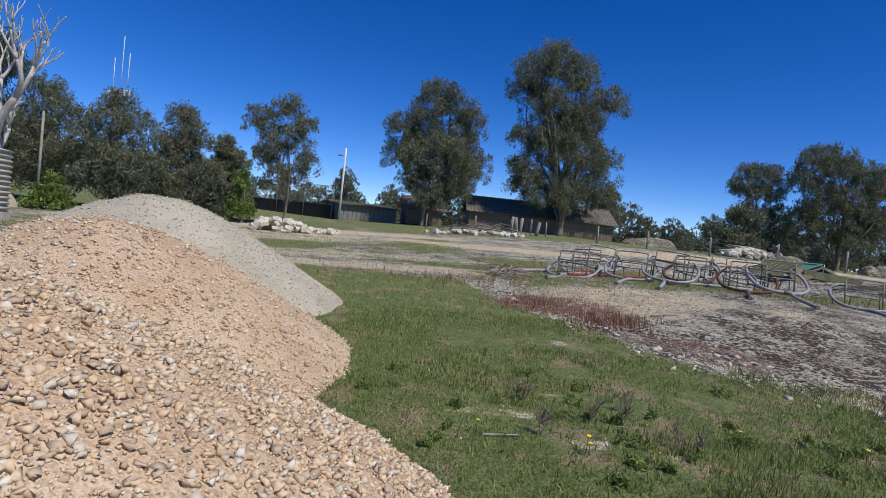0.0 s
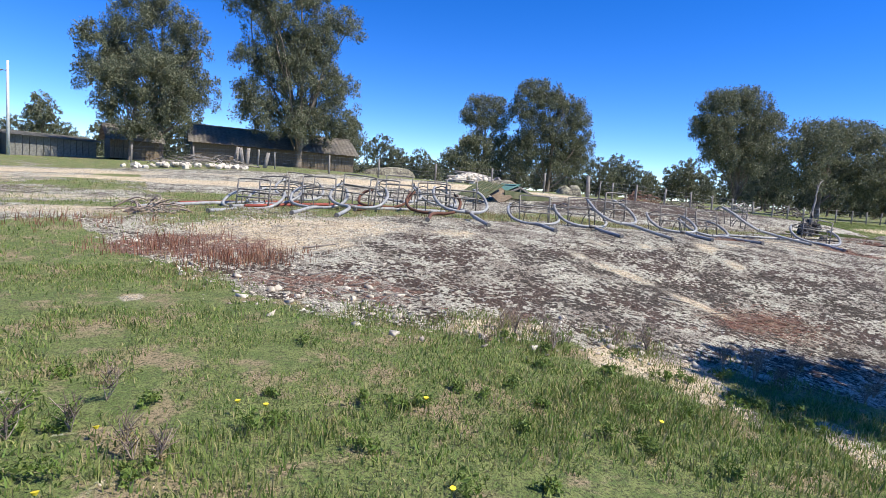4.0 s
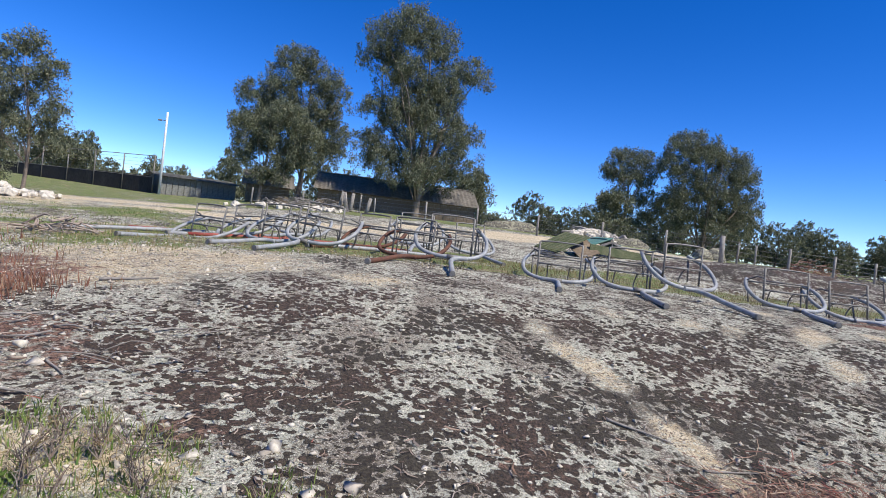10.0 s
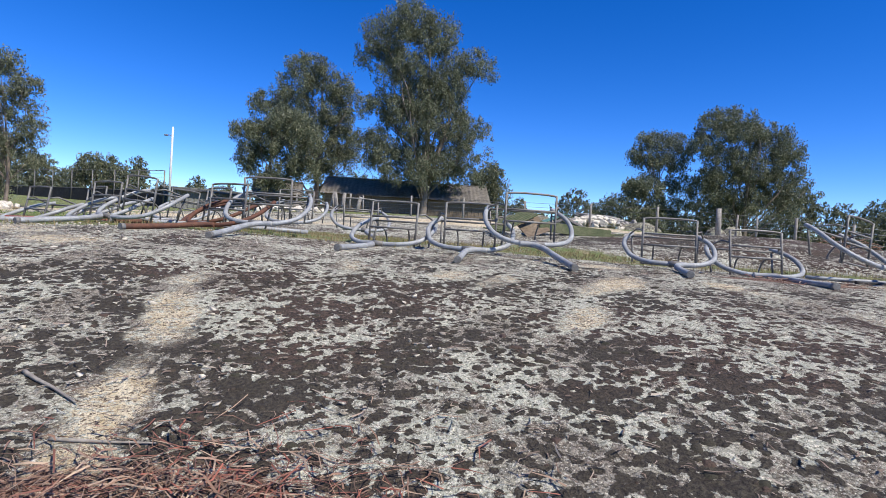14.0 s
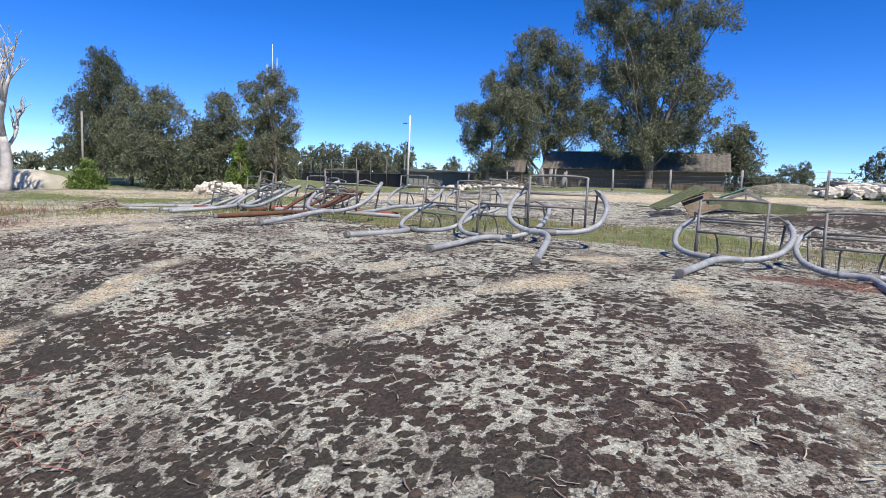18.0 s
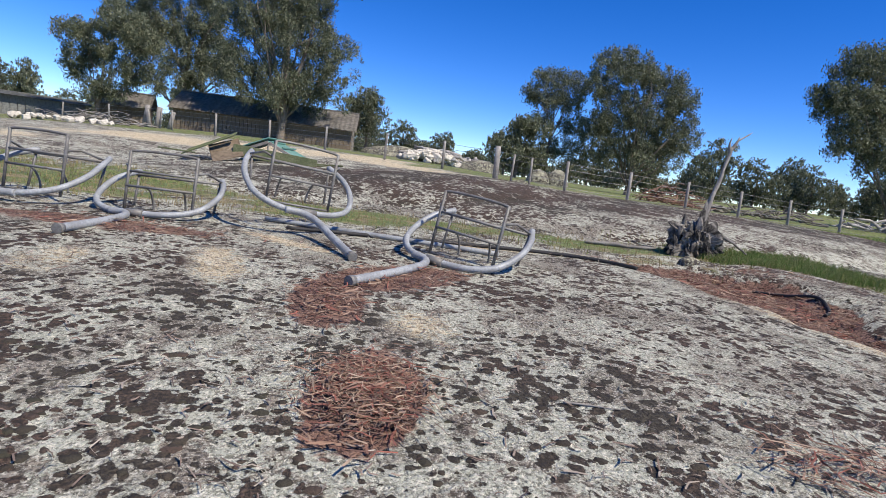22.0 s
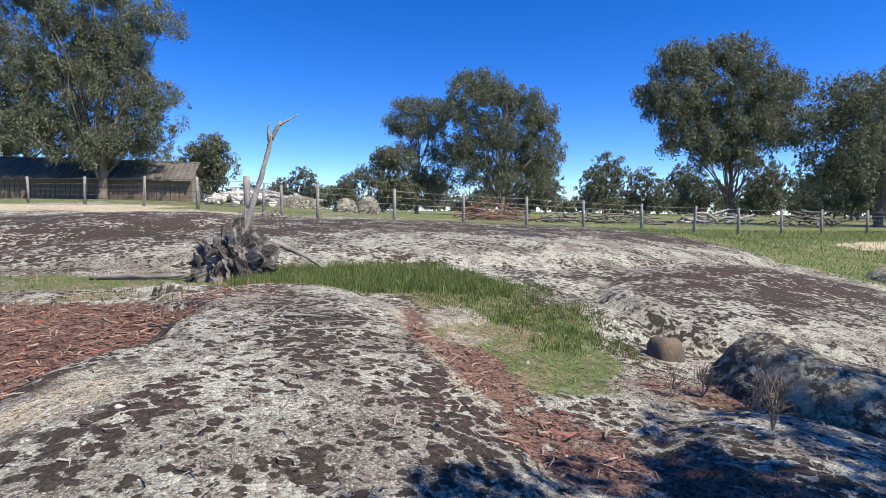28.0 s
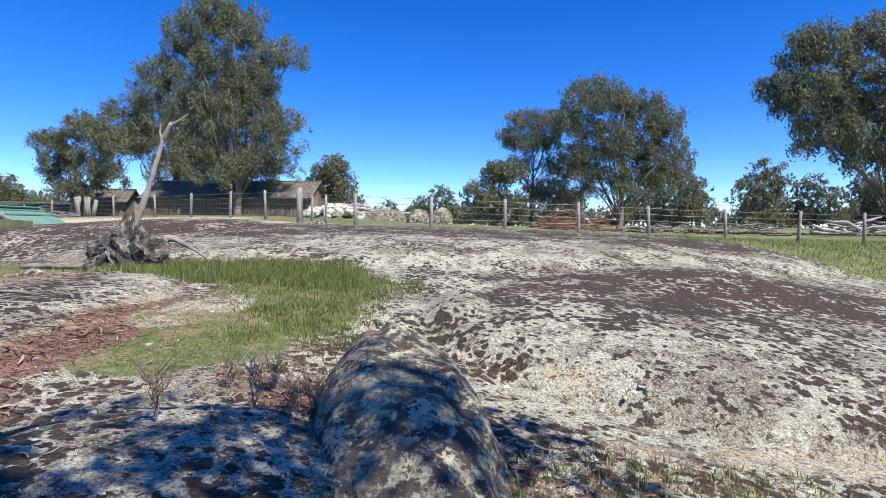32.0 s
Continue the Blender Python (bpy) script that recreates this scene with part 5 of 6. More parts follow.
# ---- fallen green roof ----
fr = thing("fallen_roof", "collapsed green sheet roof with mossy olive boards on the slope", "roof", at=(16.5, 20.7, top(16.5, 20.7) - 0.02))
fr.scale = (0.86, 0.86, 0.86)


def slab_part(name, size, m, mat, label="", bevel=0.01):
    bm = bmesh.new()
    box(bm, size, m, bevel)
    return part(name, bm, mat, fr, label)


slab_part("roof_sheet", (1.3, 1.9, 0.04), pose(.05, .3, .52, 0, -24, -8), GREENROOF)
slab_part("roof_sheet", (1.25, 1.9, 0.04), pose(1.0, .25, .48, 0, 25, -8), GREENROOF)
for k in range(3):
    slab_part("roof_rib", (0.05, 1.9, 0.05), pose(.35 + .35 * k, .28, .72 - .13 * abs(k - .6), 0, 0, -8), GREENROOF)
slab_part("gable_rafter", (.85, .05, .09), pose(.12, -.7, .48, 0, -24, -8), WOOD, "grey weathered rafter")
slab_part("gable_rafter", (.85, .05, .09), pose(.9, -.75, .45, 0, 25, -8), WOOD, "grey weathered rafter")
slab_part("king_post", (.05, .05, .5), pose(.5, -.72, .38, 0, 0, -8), WOOD)
slab_part("front_board", (2.5, .06, .34), pose(.75, -.95, .22, -8, 4, -6), GREENWOOD)
for k in range(7):
    slab_part("side_board", (1.6, .20, .04), pose(-1.2 - .03 * k, -.8 + .26 * k, .36 + .02 * k, 0, -27, 10), GREENWOOD)
slab_part("dark_panel", (.9, .9, .03), pose(-.7, -.75, .25, 35, -20, 10), DARKWOOD)
slab_part("loose_plank", (1.5, .12, .04), pose(2.0, -.9, .12, 0, 2, -4), GREENWOOD)
slab_part("loose_plank", (1.2, .12, .04), pose(2.2, -.4, .16, 0, -3, 3), GREENWOOD)
slab_part("loose_plank", (1.0, .10, .04), pose(-2.0, -1.0, .1, 0, 2, 4), GREENWOOD)

# ---- heaps of stone, logs and brush ----
def stone_heap(x, y, rx, ry, h, n, size, label, seed, group=""):
    t = thing("stone_heap", label, "stone heap", group)
    r = random.Random(seed)
    for k in range(n):
        a, d = r.uniform(0, 6.28), math.sqrt(r.uniform(0, 1))
        px, py = x + rx * d * math.cos(a), y + ry * d * math.sin(a)
        s = size * r.uniform(0.55, 1.3)
        bm = bmesh.new()
        box(bm, (s * r.uniform(.8, 1.5), s * r.uniform(.7, 1.1), s * r.uniform(.5, .85)), pose(px, py, top(px, py) + h * (1 - d * d) * r.uniform(.5, 1) + s * .2, r.uniform(-30, 30), r.uniform(-30, 30), r.uniform(0, 180)), s * .12)
        part("stone", bm, STONE, t)


stone_heap(-4.1, 25.4, 1.3, .8, .5, 60, .27, "heap of broken cream stone on the dry grass", 91)
stone_heap(-2.4, 25.6, 1.2, .5, .15, 16, .25, "scatter of broken cream stone on the dry grass", 92)
stone_heap(5.6, 33.0, 3.0, 1.0, .15, 46, .24, "low bank of pale broken rock along the track", 93)
stone_heap(23.6, 34.1, 1.5, .7, .6, 60, .38, "heap of pale rock slabs beyond the fence", 94)


def log_heap(x, y, rx, ry, h, n, length, rad, mat, label, seed, name="log_heap"):
    t = thing(name, label, "wood heap")
    r = random.Random(seed)
    for k in range(n):
        a, d = r.uniform(0, 6.28), math.sqrt(r.uniform(0, 1))
        px, py = x + rx * d * math.cos(a), y + ry * d * math.sin(a)
        L = length * r.uniform(.5, 1.3)
        b = r.uniform(0, 6.28)
        z = top(px, py) + rad + h * (1 - d * d) * r.uniform(0, 1)
        dz = L * r.uniform(-.15, .3)
        v = Vector((math.cos(b) * L / 2, math.sin(b) * L / 2 * .6, dz / 2))
        c = Vector((px, py, z + abs(dz) / 2))
        q = rad * r.uniform(.5, 1.2)
        bm = bmesh.new()
        tube(bm, curve([c - v, c + Vector((r.uniform(-.1, .1), r.uniform(-.1, .1), r.uniform(-.05, .15))) * L, c + v], 3), [q, q * .95, q * .9, q * .85, q * .75, q * .65, q * .5], 6)
        for v in bm.verts:
            v.co += noise.noise_vector(v.co * (1.2 / q) * 0.35) * q * 0.55
        part("log", bm, mat, t)


OLDLOG = two_tone("grey_brown_branches", (0.23, 0.20, 0.165), (0.12, 0.10, 0.08), 3.0, 0.9, 0.0, 0.6)
PALELOG = two_tone("bleached_log", (0.50, 0.46, 0.41), (0.24, 0.21, 0.18), 3.0, 0.9, 0.0, 0.6)
log_heap(43.0, 31, 2.2, 1.2, .5, 45, 1.2, .05, OLDLOG, "heap of grey-brown dead branches beyond the fence", 101)
log_heap(48.5, 30.5, 2.6, 1.2, .6, 30, 1.4, .09, PALELOG, "heap of bleached logs beyond the fence", 102)
log_heap(53.5, 29, 2.4, 1.2, .7, 40, 1.3, .07, OLDLOG, "heap of grey-brown stumps and logs beyond the fence", 103)
log_heap(24.6, 34.8, 1.9, 1.0, .5, 34, 2.2, .11, PALELOG, "stack of bleached logs beyond the fence", 104)
log_heap(38.8, 29.5, 2.0, 1.0, .35, 40, 1.1, .04, OLDLOG, "heap of grey branches beyond the fence", 105)
log_heap(6.8, 35.6, 2.6, .8, .5, 70, 1.3, .03, WOOD, "heap of grey dead branches below the timber shed", 110, "brush_heap")
log_heap(34.6, 28.8, 1.6, 1.0, .9, 170, 1.1, .022, STRIP, "heap of red-brown brushwood beyond the fence", 106, "brush_heap")

# ---- loose cover: grass, weeds, bark, stones ----
def pick(n, x0, x1, y0, y1, layer, seed, power=1.0, extra=None):
    r = np.random.RandomState(seed)
    x, y = r.uniform(x0, x1, n), r.uniform(y0, y1, n)
    z = zones(x, y)[layer]
    keep = r.uniform(size=n) < z**power
    if extra is not None:
        keep &= extra(x, y)
    hz = heap_height(x, y)[0]
    g = height(x, y)
    keep &= hz < g
    return np.stack([x, y, g], -1)[keep]


def blades(name, at, low, high, width, mat, seed, label, lean=0.5, tuft=1, category="grass", parent=None):
    """Blades of grass, two bent triangles each, in tufts."""
    r = np.random.RandomState(seed)
    at = np.repeat(at, tuft, axis=0)
    n = len(at)
    at = at + np.concatenate([r.normal(size=(n, 2)) * 0.035 * (tuft > 1), np.zeros((n, 1))], 1)
    h = r.uniform(low, high, n) * r.uniform(0.6, 1.0, n)
    a, b = r.uniform(0, 6.28, n), r.uniform(0, 6.28, n)
    w = width * r.uniform(0.6, 1.4, n)
    side = np.stack([np.cos(a), np.sin(a), np.zeros(n)], -1) * w[:, None]
    tilt = np.stack([np.cos(b), np.sin(b), np.zeros(n)], -1) * (h * lean * r.uniform(0.1, 1.0, n))[:, None]
    up = np.stack([np.zeros(n), np.zeros(n), h], -1)
    base = at - np.array([0, 0, 0.01])
    mid = base + up * 0.6 + tilt * 0.35
    v = np.stack([base - side, base + side, mid + side * 0.7, mid - side * 0.7, base + up * 0.97 + tilt + side * 0.1, base + up * 0.97 + tilt - side * 0.1], 1).reshape(-1, 3)
    k = (np.arange(n) * 6)[:, None]
    f = np.concatenate([k + np.array([[0, 1, 2, 3]]), k + np.array([[3, 2, 4, 5]])], 0)
    return tagged(raw(name, v, f, mat, parent), label, category, kind="stuff")


lawn = pick(230000, -4, 8.5, 1.6, 9.5, 0, 201, 1.4, lambda x, y: waves(x, y, 51, 1.3, 4) > -0.06)
blades("lawn_grass", lawn, 0.012, 0.065, 0.004, BLADE, 1, "short green lawn grass with paler dry blades", 0.8)
tufts = pick(17000, -4, 8.5, 1.6, 9.5, 0, 213, 1.2, lambda x, y: waves(x, y, 54, 2.2, 4) > 0.06)
blades("lawn_tufts", tufts, 0.03, 0.085, 0.005, BLADE, 18, "uneven tufts of fresh green lawn grass", 0.9, 6)
far_lawn = pick(60000, -12, 6, 8, 24, 0, 202)
blades("rough_grass", far_lawn, 0.025, 0.085, 0.007, BLADE, 2, "rough short grass turning dry", 0.9)
tall = pick(7000, 2.5, 8.5, 1.6, 5.0, 0, 203, 1.0, lambda x, y: waves(x, y, 52, 0.9, 4) > -0.05)
blades("long_grass", tall, 0.04, 0.12, 0.004, BLADE, 3, "longer fresh green grass by the shade", 0.6, 6)
dip = pick(16000, 3, 31, 8, 17.5, 0, 204, 1.2, lambda x, y: (np.sin(x * 2.1 + y) + 0.6 * np.sin(x * 5.3 - y * 4) > 0.2) & (x < 25.2))
blades("trough_grass", dip, 0.02, 0.085, 0.005, BLADE, 4, "green grass in the dip between the slabs", 0.6, 2)
dry_dip = pick(34000, 3, 31, 8, 17.5, 0, 205, 0.8, lambda x, y: x < 25.2)
blades("dry_grass", dry_dip, 0.03, 0.13, 0.004, DRY, 5, "dry yellow grass in the dip between the slabs", 0.6, 2)
tuftg = pick(2400, 24.4, 27.6, 11.2, 13.4, 0, 206, 0.6)
blades("tussock_grass", tuftg, 0.04, 0.17, 0.0028, LUSH, 6, "long green tussock grass round the stump", 0.8, 14)
bowl = pick(15000, 25.8, 28.4, 8.2, 12.0, 0, 211, 0.8, lambda x, y: waves(x, y, 53, 1.1, 4) + 0.5 * (x - 26.9) > 0.12)
blades("bowl_grass", bowl, 0.012, 0.06, 0.0035, LUSH, 16, "patchy green grass in the hollow beside the boulder", 0.7, 3)
bowl_dry = pick(16000, 25.6, 28.6, 7.4, 12.4, 0, 212, 0.7)
blades("yellow_grass", bowl_dry, 0.008, 0.035, 0.003, DRY, 17, "dry yellow grass in the hollow beside the boulder", 1.6, 2)
bowl_tufts = pick(1300, 26.2, 28.4, 8.3, 12.4, 0, 215, 0.6, lambda x, y: waves(x, y, 59, 1.4, 4) + 0.55 * (x - 26.9) + 0.25 * (y - 10.5) > 0.2)
blades("bowl_tufts", bowl_tufts, 0.03, 0.10, 0.0035, LUSH, 21, "fresh green tufts in the hollow beside the boulder", 0.7, 14)
right = pick(60000, 34, 58, 12, 25, 0, 207)
blades("paddock_grass", right, 0.03, 0.12, 0.009, BLADE, 7, "green paddock grass beyond the dome", 0.9)
flat_right = np.concatenate([pick(5000, 28, 35, 5.8, 10.5, 0, 208, 0.5), pick(9000, 28, 35, 5.8, 8.6, 2, 216, 0.7, lambda x, y: waves(x, y, 60, 1.5, 4) > -0.05)])
blades("dry_weeds", flat_right, 0.015, 0.075, 0.003, DRY, 8, "dry weeds and grass at the foot of the dome", 0.9, 5)
flat_green = pick(3400, 28, 35, 5.8, 8.6, 2, 209, 0.5, lambda x, y: waves(x, y, 58, 1.3, 4) > 0.12)
blades("green_weeds", flat_green, 0.02, 0.085, 0.004, BLADE, 9, "tufts of green grass at the foot of the dome", 0.8, 9)

edge_r = np.random.RandomState(214)
foot = np.stack([edge_r.uniform(4.6, 9.0, 2600), edge_r.uniform(-0.5, 0.7, 2600)], -1)
foot[:, 1] += turf_edge(foot[:, 0])
foot = foot[waves(foot[:, 0], foot[:, 1], 57, 2.4, 3) > 0.05]
foot = np.concatenate([foot, height(foot[:, 0], foot[:, 1])[:, None]], 1)
blades("foot_grass", foot[::2], 0.02, 0.11, 0.004, BLADE, 19, "ragged green grass at the foot of the granite", 0.7, 5)
blades("foot_straw", foot[1::3], 0.02, 0.11, 0.0025, DRY, 20, "dry straw-coloured grass at the foot of the granite", 0.7, 3)
r_ = np.random.RandomState(210)
sor = np.stack([4.15 + r_.normal(size=300) * 0.36, 9.5 + r_.normal(size=300) * 0.24], -1)
sor = np.concatenate([sor, np.stack([3.2 + r_.normal(size=160) * 0.5, 10.5 + r_.normal(size=160) * 0.35], -1), np.stack([1.6 + r_.normal(size=120) * 0.9, 12.4 + r_.normal(size=120) * 0.35], -1)])
sor = np.concatenate([sor, height(sor[:, 0], sor[:, 1])[:, None]], 1)
blades("sorrel_patch", sor, 0.06, 0.24, 0.005, SORREL, 10, "rust-red seeding sorrel beside the granite", 0.5, 3, "weeds")


def weed(x, y, h, seed, mat, label):
    """A dead branching weed stalk."""
    t = thing("weed", label, "weed", "dry weeds along the slab foot", at=(x, y, top(x, y)))
    r = random.Random(seed)
    bm = bmesh.new()
    for s in range(r.randint(4, 7)):
        e = Vector((r.uniform(-.35, .35), r.uniform(-.35, .35), 1)) * h * r.uniform(.6, 1)
        tube(bm, [(0, 0, 0), e * .5 + Vector((r.uniform(-.03, .03), r.uniform(-.03, .03), 0)), e], [.004, .003, .0015], 4, False)
        for q in range(6):
            p = e * r.uniform(.3, .95)
            tube(bm, [p, p + Vector((r.uniform(-.09, .09), r.uniform(-.09, .09), r.uniform(.02, .12)))], [.003, .0015], 3, False)
    tagged(part("stalk", bm, mat, t), kind="stuff")
    tagged(leaf_cloud("foliage", [(0, 0, h * .45, h * .3, h * .3, h * .4)], 90, 0.022, FRESH if mat is TWIG and seed % 3 == 0 else DRY, t, 0.03, 0.2, seed), kind="stuff")


wr = random.Random(220)
for k in range(20):
    x = wr.uniform(4.8, 9.2)
    y = float(turf_edge(np.array([x]))[0]) + wr.uniform(-0.5, 0.5)
    weed(x, y, wr.uniform(0.16, 0.42), 300 + k, TWIG, "dry branching weed at the foot of the granite")
for k in range(8):
    weed(wr.uniform(1.0, 3.0), wr.uniform(4.5, 5.6), wr.uniform(0.15, 0.35), 360 + k, TWIG, "spindly weed in the sparse lawn")
for k in range(10):
    weed(wr.uniform(26.9, 28.2), wr.uniform(7.4, 8.5), wr.uniform(0.15, 0.3), 380 + k, TWIG, "dry seed-headed weed beside the boulder")


def leafy_weed(x, y, s, seed):
    t = thing("leafy_weed", "low bright green broad-leaved weed in the lawn", "weed", "broad-leaved weeds in the lawn", at=(x, y, top(x, y)))
    tagged(leaf_cloud("foliage", [(0, 0, s * .35, s, s, s * .35)], 200, 0.035, FRESH, t, 0.04, -0.1, seed), kind="stuff")


for k in range(80):
    x = wr.uniform(0.2, 7.6)
    y = wr.uniform(3.0, 6.4)
    if y < turf_edge(np.array([x]))[0] - 0.1 and heap_height(np.array([x]), np.array([y]))[0][0] < top(x, y):
        leafy_weed(x, y, wr.uniform(.05, .13), 400 + k)


def dandelion(x, y, seed):
    t = thing("dandelion", "yellow dandelion flower in the lawn", "flower", "dandelions in the lawn", at=(x, y, top(x, y)))
    r = random.Random(seed)
    h = r.uniform(.06, .13)
    bm = bmesh.new()
    tube(bm, [(0, 0, 0), (.01, 0, h)], .003, 4)
    part("stem", bm, FRESH, t)
    bm = bmesh.new()
    bmesh.ops.create_cone(bm, cap_ends=True, segments=9, radius1=.009, radius2=.017, depth=.014, matrix=pose(.01, 0, h, r.uniform(-20, 20), 0, 0))
    part("flower_head", bm, YELLOW, t)


for k in range(14):
    x, y = wr.uniform(0.8, 6.0), wr.uniform(3.2, 5.6)
    if y < turf_edge(np.array([x]))[0] - 0.3:
        dandelion(x, y, k)


def strips(name, at, low, high, width, mat, seed, label, category, lift=0.012):
    """Curled strips of bark or twigs lying about, each a bent ribbon with thickness."""
    r = np.random.RandomState(seed)
    n = len(at)
    L = r.uniform(low, high, n)
    a = r.uniform(0, 6.28, n)
    d = np.stack([np.cos(a), np.sin(a), r.normal(size=n) * 0.16], -1)
    s = np.stack([-np.sin(a), np.cos(a), r.normal(size=n) * 0.4], -1) * (width * r.uniform(0.5, 1.5, n))[:, None]
    bend = np.stack([-np.sin(a), np.cos(a), np.zeros(n)], -1) * (L * r.normal(size=n) * 0.18)[:, None]
    c = at + np.array([0, 0, 1.0]) * (lift * r.uniform(0.3, 2.2, n))[:, None]
    half = d * (L / 2)[:, None]
    e = np.array([0, 0, 1.0]) * (width * 0.6)
    v = np.stack([c - half - s, c - half + s, c + bend - s + e, c + bend + s + e, c + half - s * .5, c + half + s * .5], 1).reshape(-1, 3)
    k = (np.arange(n) * 6)[:, None]
    f = np.concatenate([k + np.array([[0, 1, 3, 2]]), k + np.array([[2, 3, 5, 4]])], 0)
    return tagged(raw(name, v, f, mat), label, category, kind="stuff")


bark = np.concatenate([pick(26000, 16, 26, 6, 12, 2, 230, 1.6), pick(9000, 25.6, 33.0, 6.4, 9.6, 2, 231, 1.6), pick(9000, 1, 12, 4.6, 12, 2, 232, 2.2)])
strips("bark_litter", bark, 0.03, 0.16, 0.0042, STRIP, 11, "red-brown bark strips and dead leaves on the rock", "leaf litter", 0.02)
r_ = np.random.RandomState(233)
pile = np.stack([18.92 + r_.normal(size=2200) * 0.12 + 0.05 * np.sin(np.arange(2200) * 1.7), 7.12 + r_.uniform(-1, 1, 2200) * 0.42 * r_.uniform(0.3, 1, 2200) + 0.08 * np.sin(np.arange(2200) * 2.3)], -1)
pile = np.concatenate([pile, (height(pile[:, 0], pile[:, 1]) + r_.uniform(0, .035, 2200))[:, None]], 1)
strips("bark_pile", pile, 0.03, 0.11, 0.0024, STRIP, 12, "thick pile of red bark strips on the granite", "leaf litter", 0.02)
loose = np.stack([r_.uniform(3, 30, 15000), r_.uniform(4.6, 11.5, 15000)], -1)
loose = loose[(loose[:, 1] > turf_edge(loose[:, 0]))]
loose = np.concatenate([loose, height(loose[:, 0], loose[:, 1])[:, None]], 1)
strips("scattered_twigs", loose, 0.02, 0.11, 0.003, TWIG, 13, "scattered twigs and bark flakes on the granite", "twigs", 0.01)
redtw = np.stack([r_.normal(size=1500) * .5 + 10.5, r_.normal(size=1500) * .28 + 6.0], -1)
extra_tw = np.stack([r_.normal(size=150) * .18 + 20.9, r_.normal(size=150) * .10 + 6.45], -1)
redtw = np.concatenate([redtw, extra_tw])
redtw = np.concatenate([redtw, height(redtw[:, 0], redtw[:, 1])[:, None]], 1)
strips("red_twigs", redtw, 0.05, 0.26, 0.0028, STRIP, 14, "fallen red-brown gum twigs on the granite", "twigs", 0.03)

chips = np.stack([r_.uniform(2.2, 12, 18000), r_.uniform(5.0, 12.8, 18000)], -1)
chips = chips[(chips[:, 1] > turf_edge(chips[:, 0]) - 0.3) & (r_.uniform(size=len(chips)) < np.exp(-np.clip(chips[:, 0] - 4, 0, 9) / 3.5))]
chips = np.concatenate([chips, height(chips[:, 0], chips[:, 1])[:, None]], 1)
tagged(scatter("stone_chips", chips, 0.01 + 0.045 * r_.power(0.25, len(chips)), STONE, 15, flat=0.32), "pale granite chips scattered over the slope", "stones")
edge_x = r_.uniform(2.8, 8.0, 220)
edge = np.stack([edge_x, turf_edge(edge_x) + r_.normal(size=220) * 0.45 + 0.2], -1)
edge = np.concatenate([edge, np.stack([4.3 + r_.normal(size=70) * 0.45, 7.7 + r_.normal(size=70) * 0.28], -1)])
edge = np.concatenate([edge, height(edge[:, 0], edge[:, 1])[:, None]], 1)
tagged(scatter("pale_stones", edge, 0.02 + 0.10 * r_.power(0.3, 290), STONE, 16, flat=0.42, sink=0.4), "pale broken stones along the lawn's edge", "stones")
lawn_pebbles = pick(4500, -1, 6, 2.2, 6.5, 1, 240)
tagged(scatter("pebbles", lawn_pebbles, 0.006 + 0.028 * r_.power(0.25, len(lawn_pebbles)), GRAVEL, 17, flat=0.4, sink=0.4), "small orange stones on bare patches of the lawn", "stones")
slab_pebbles = np.stack([r_.uniform(23.5, 32, 500), r_.uniform(6, 11, 500)], -1)
slab_pebbles = np.concatenate([slab_pebbles, height(slab_pebbles[:, 0], slab_pebbles[:, 1])[:, None]], 1)
tagged(scatter("slab_pebbles", slab_pebbles, 0.012 + 0.045 * r_.power(0.2, 500), STONE, 18, flat=0.35, sink=0.35), "small stones and flakes on the slabs", "stones")


def stick(x, y, L, turn, r, mat, label):
    t = thing("stick", label, "stick", "fallen sticks on the granite", at=(x, y, top(x, y)))
    c, s = math.cos(radians(turn)), math.sin(radians(turn))
    pts = []
    for k in range(5):
        u = (k / 4 - .5) * L
        pts.append((u * c + .02 * L * math.sin(k * 2.1) * s, u * s, top(x + u * c, y + u * s) - top(x, y) + r))
    bm = bmesh.new()
    tube(bm, curve(pts, 3), [r * (1 - .05 * k) for k in range(13)], 6)
    part("wood", bm, mat, t)


for x, y, L, a, r in ((10.05, 6.47, .55, 0, .018), (9.6, 6.9, .6, -35, .022), (5.3, 9.9, .7, 5, .03), (4.88, 8.54, .5, 20, .02), (5.6, 7.4, .4, -50, .018), (7.3, 5.9, .5, 30, .018), (25.1, 9.7, .45, -10, .02), (25.3, 9.3, .5, 15, .014), (29.6, 7.5, .6, -20, .03), (30.0, 7.2, .7, -12, .035), (20.0, 7.0, .35, -15, .012), (31.4, 7.3, .7, -30, .03), (1.3, 4.7, .35, 10, .02)):
    stick(x, y, L * .8, a, r * .6, WOOD, "pale fallen stick lying on the ground")


# moss cushions on the granite
MOSS = by_piece("brown_moss", [(0.035, 0.028, 0.021), (0.055, 0.042, 0.032), (0.045, 0.042, 0.028), (0.085, 0.055, 0.043)], 1.0, 90.0, "Island", 0.9)


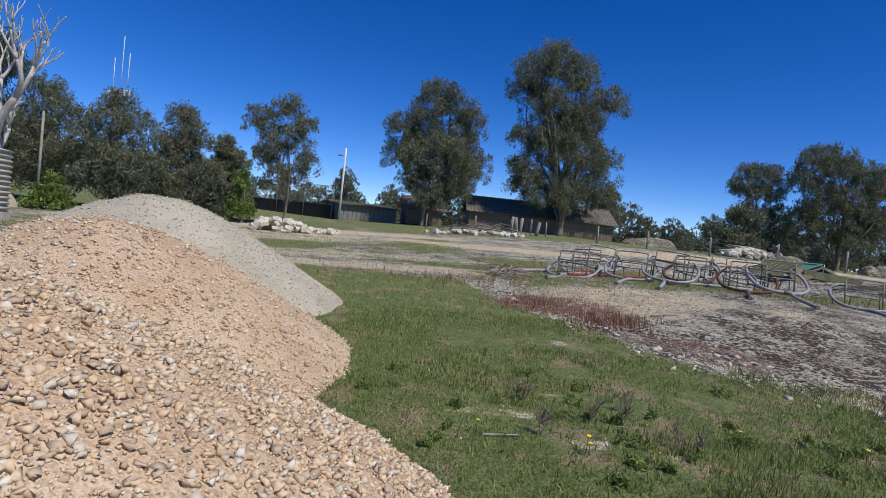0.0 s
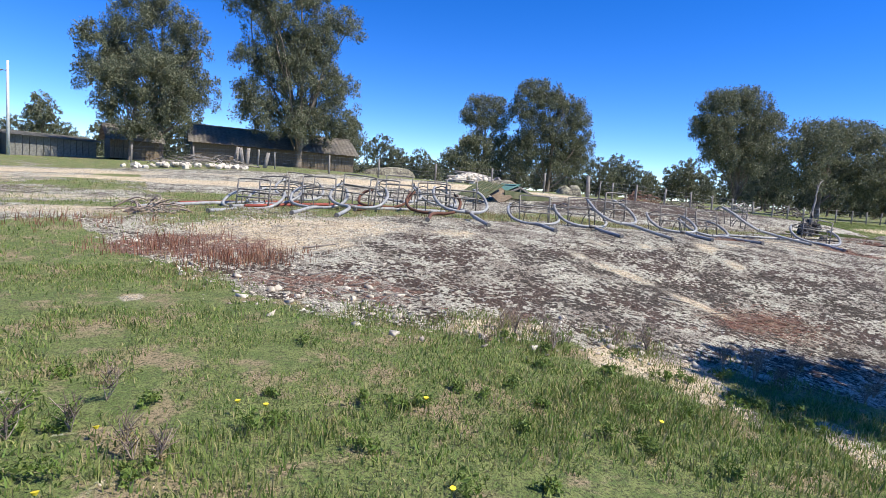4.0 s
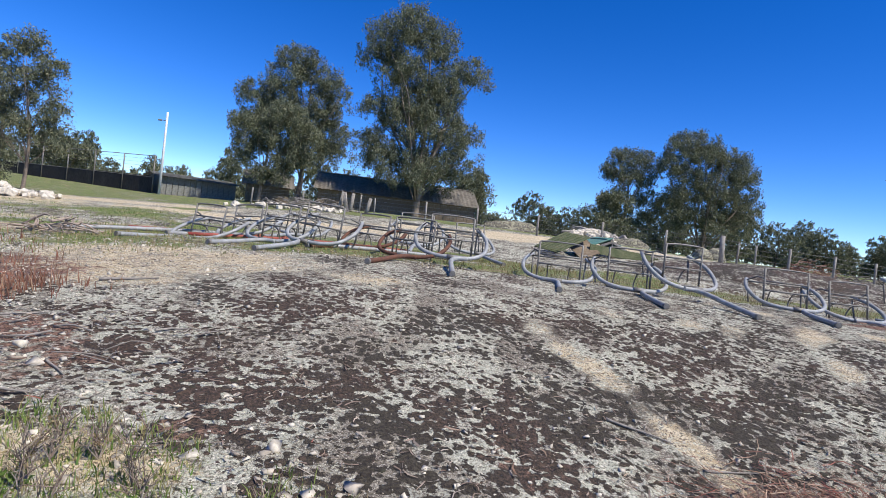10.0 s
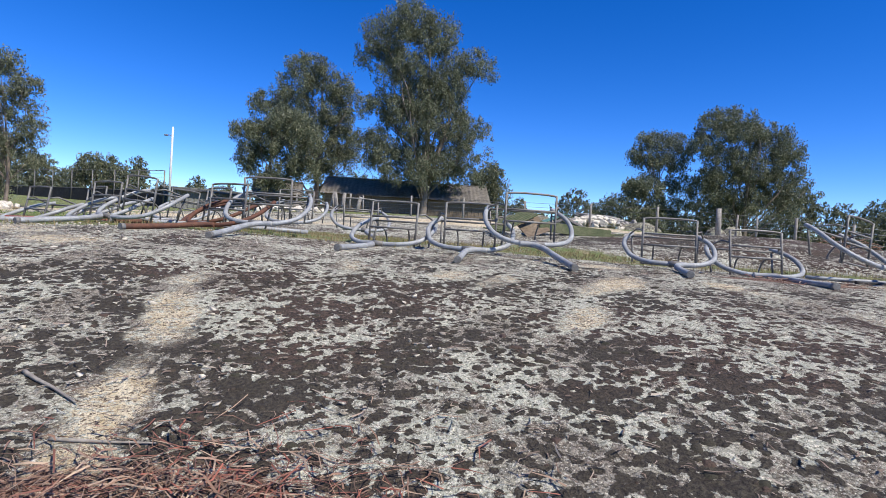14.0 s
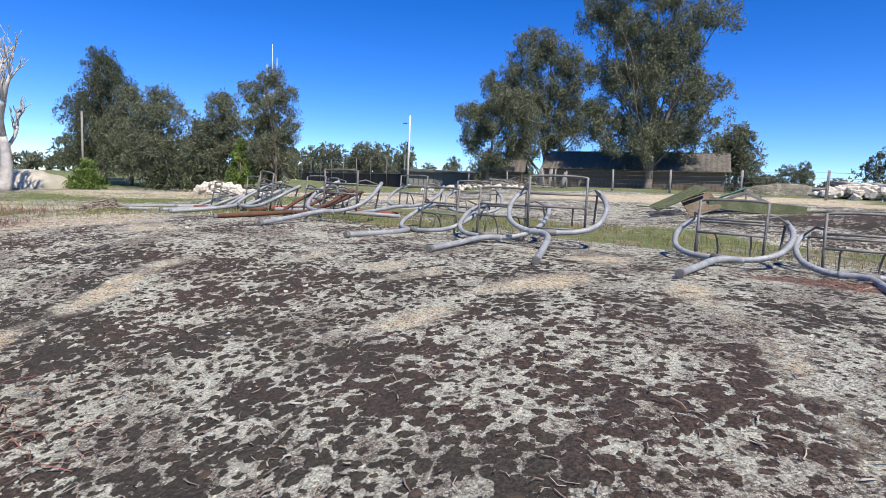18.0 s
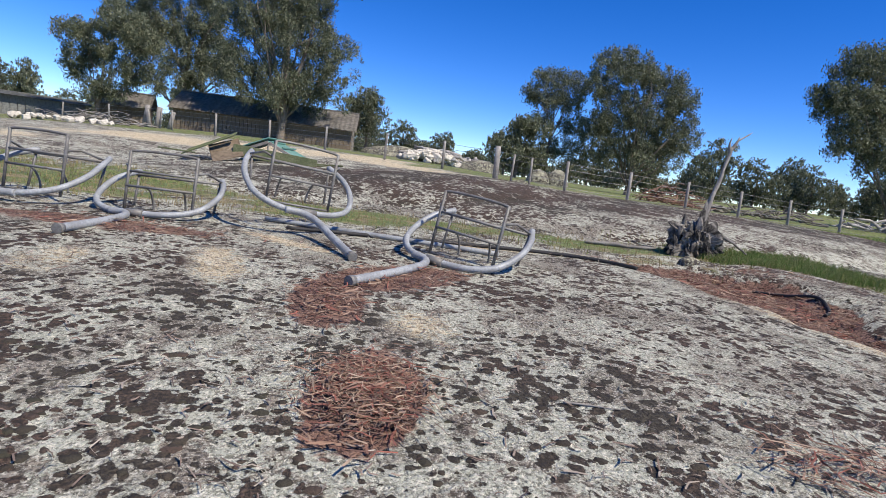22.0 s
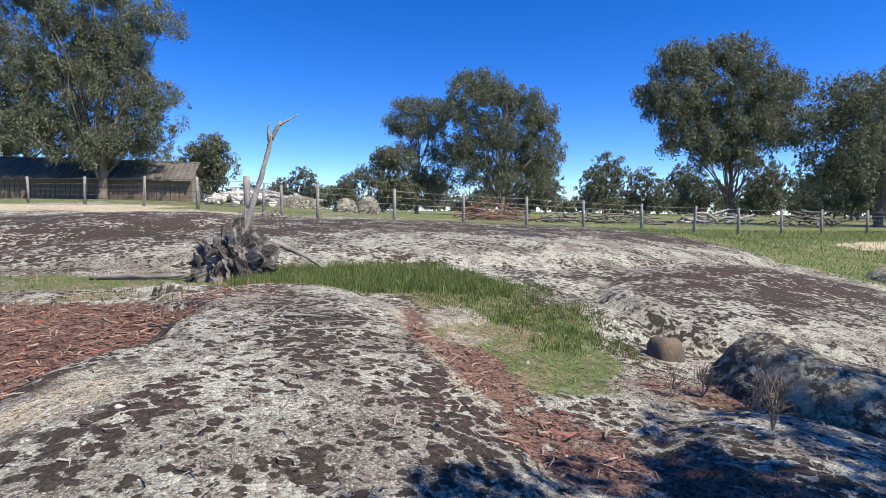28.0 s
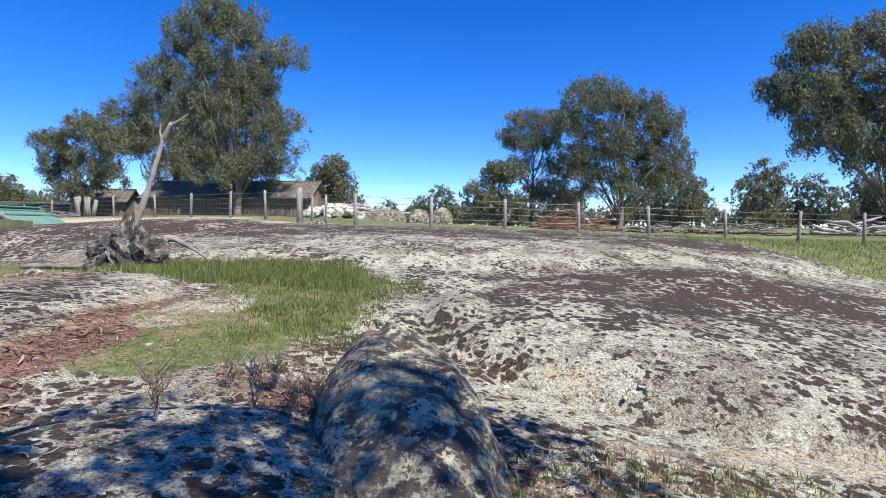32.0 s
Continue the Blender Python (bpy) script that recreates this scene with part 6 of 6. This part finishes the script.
def cushions(name, at, size, seed, label):
    """Low uneven domes of moss, joined."""
    r = np.random.RandomState(seed)
    n = len(at)
    a = np.arange(9) * 2 * math.pi / 9
    outer = np.stack([np.cos(a), np.sin(a)], -1)[None] * r.uniform(0.6, 1.25, (n, 9, 1)) * size[:, None, None] * np.stack([r.uniform(0.8, 1.3, n), r.uniform(0.7, 1.0, n)], -1)[:, None, :]
    inner = outer * r.uniform(0.45, 0.75, (n, 9, 1))
    lift = size * r.uniform(0.06, 0.14, n) + 0.004
    z = np.zeros((n, 9, 1))
    v = np.concatenate([np.concatenate([outer, z - 0.008], 2), np.concatenate([inner, z + lift[:, None, None]], 2), np.concatenate([np.zeros((n, 1, 2)), (lift * 1.15)[:, None, None]], 2)], 1)
    v[:, :, :2] += at[:, None, :2]
    v[:, :, 2] += height(v[:, :, 0], v[:, :, 1])
    k = (np.arange(n) * 19)[:, None]
    tri = []
    for i in range(9):
        j = (i + 1) % 9
        tri += [[i, j, 9 + j], [i, 9 + j, 9 + i], [9 + i, 9 + j, 18]]
    f = (np.array(tri)[None] + k[:, :, None]).reshape(-1, 3)
    return tagged(raw(name, v.reshape(-1, 3), f, MOSS, smooth=True), label, "moss", kind="stuff")


mx, my = r_.uniform(5, 29, 70000), r_.uniform(4.2, 9.6, 70000)
patch = 0.5 + 0.5 * waves(mx, my, 41, 1.1, 4)
tq, sq, lq = zones(mx, my)
ok = (r_.uniform(size=mx.size) < (moss_cover(mx, my) * patch) ** 2.2 * 1.1) & (tq < 0.3) & (sq < 0.25) & (lq < 0.3) & (my > turf_edge(mx) + 0.2)
cushions("moss_cushions", np.stack([mx[ok], my[ok]], -1), 0.008 + 0.034 * r_.power(0.8, ok.sum()), 43, "dark brown moss cushions on the granite")

boulder(-16.6, 25.6, 1.8, 1.6, 1.2, 41, "grey-brown mound of soil beyond the dead tree", "soil_mound", GREYBASE)
log_heap(3.2, 13.4, .5, .3, .18, 34, .7, .016, TWIG, "tangle of dark dead branches at the end of the chairs", 107, "branch_tangle")
log_heap(5.2, 7.8, 1.4, .9, .04, 34, .3, .008, WOOD, "scatter of grey broken sticks at the slab foot", 108, "stick_scatter")
log_heap(25.0, 9.6, .5, .3, .03, 14, .3, .006, WOOD, "scatter of grey twigs on the slab", 109, "stick_scatter")
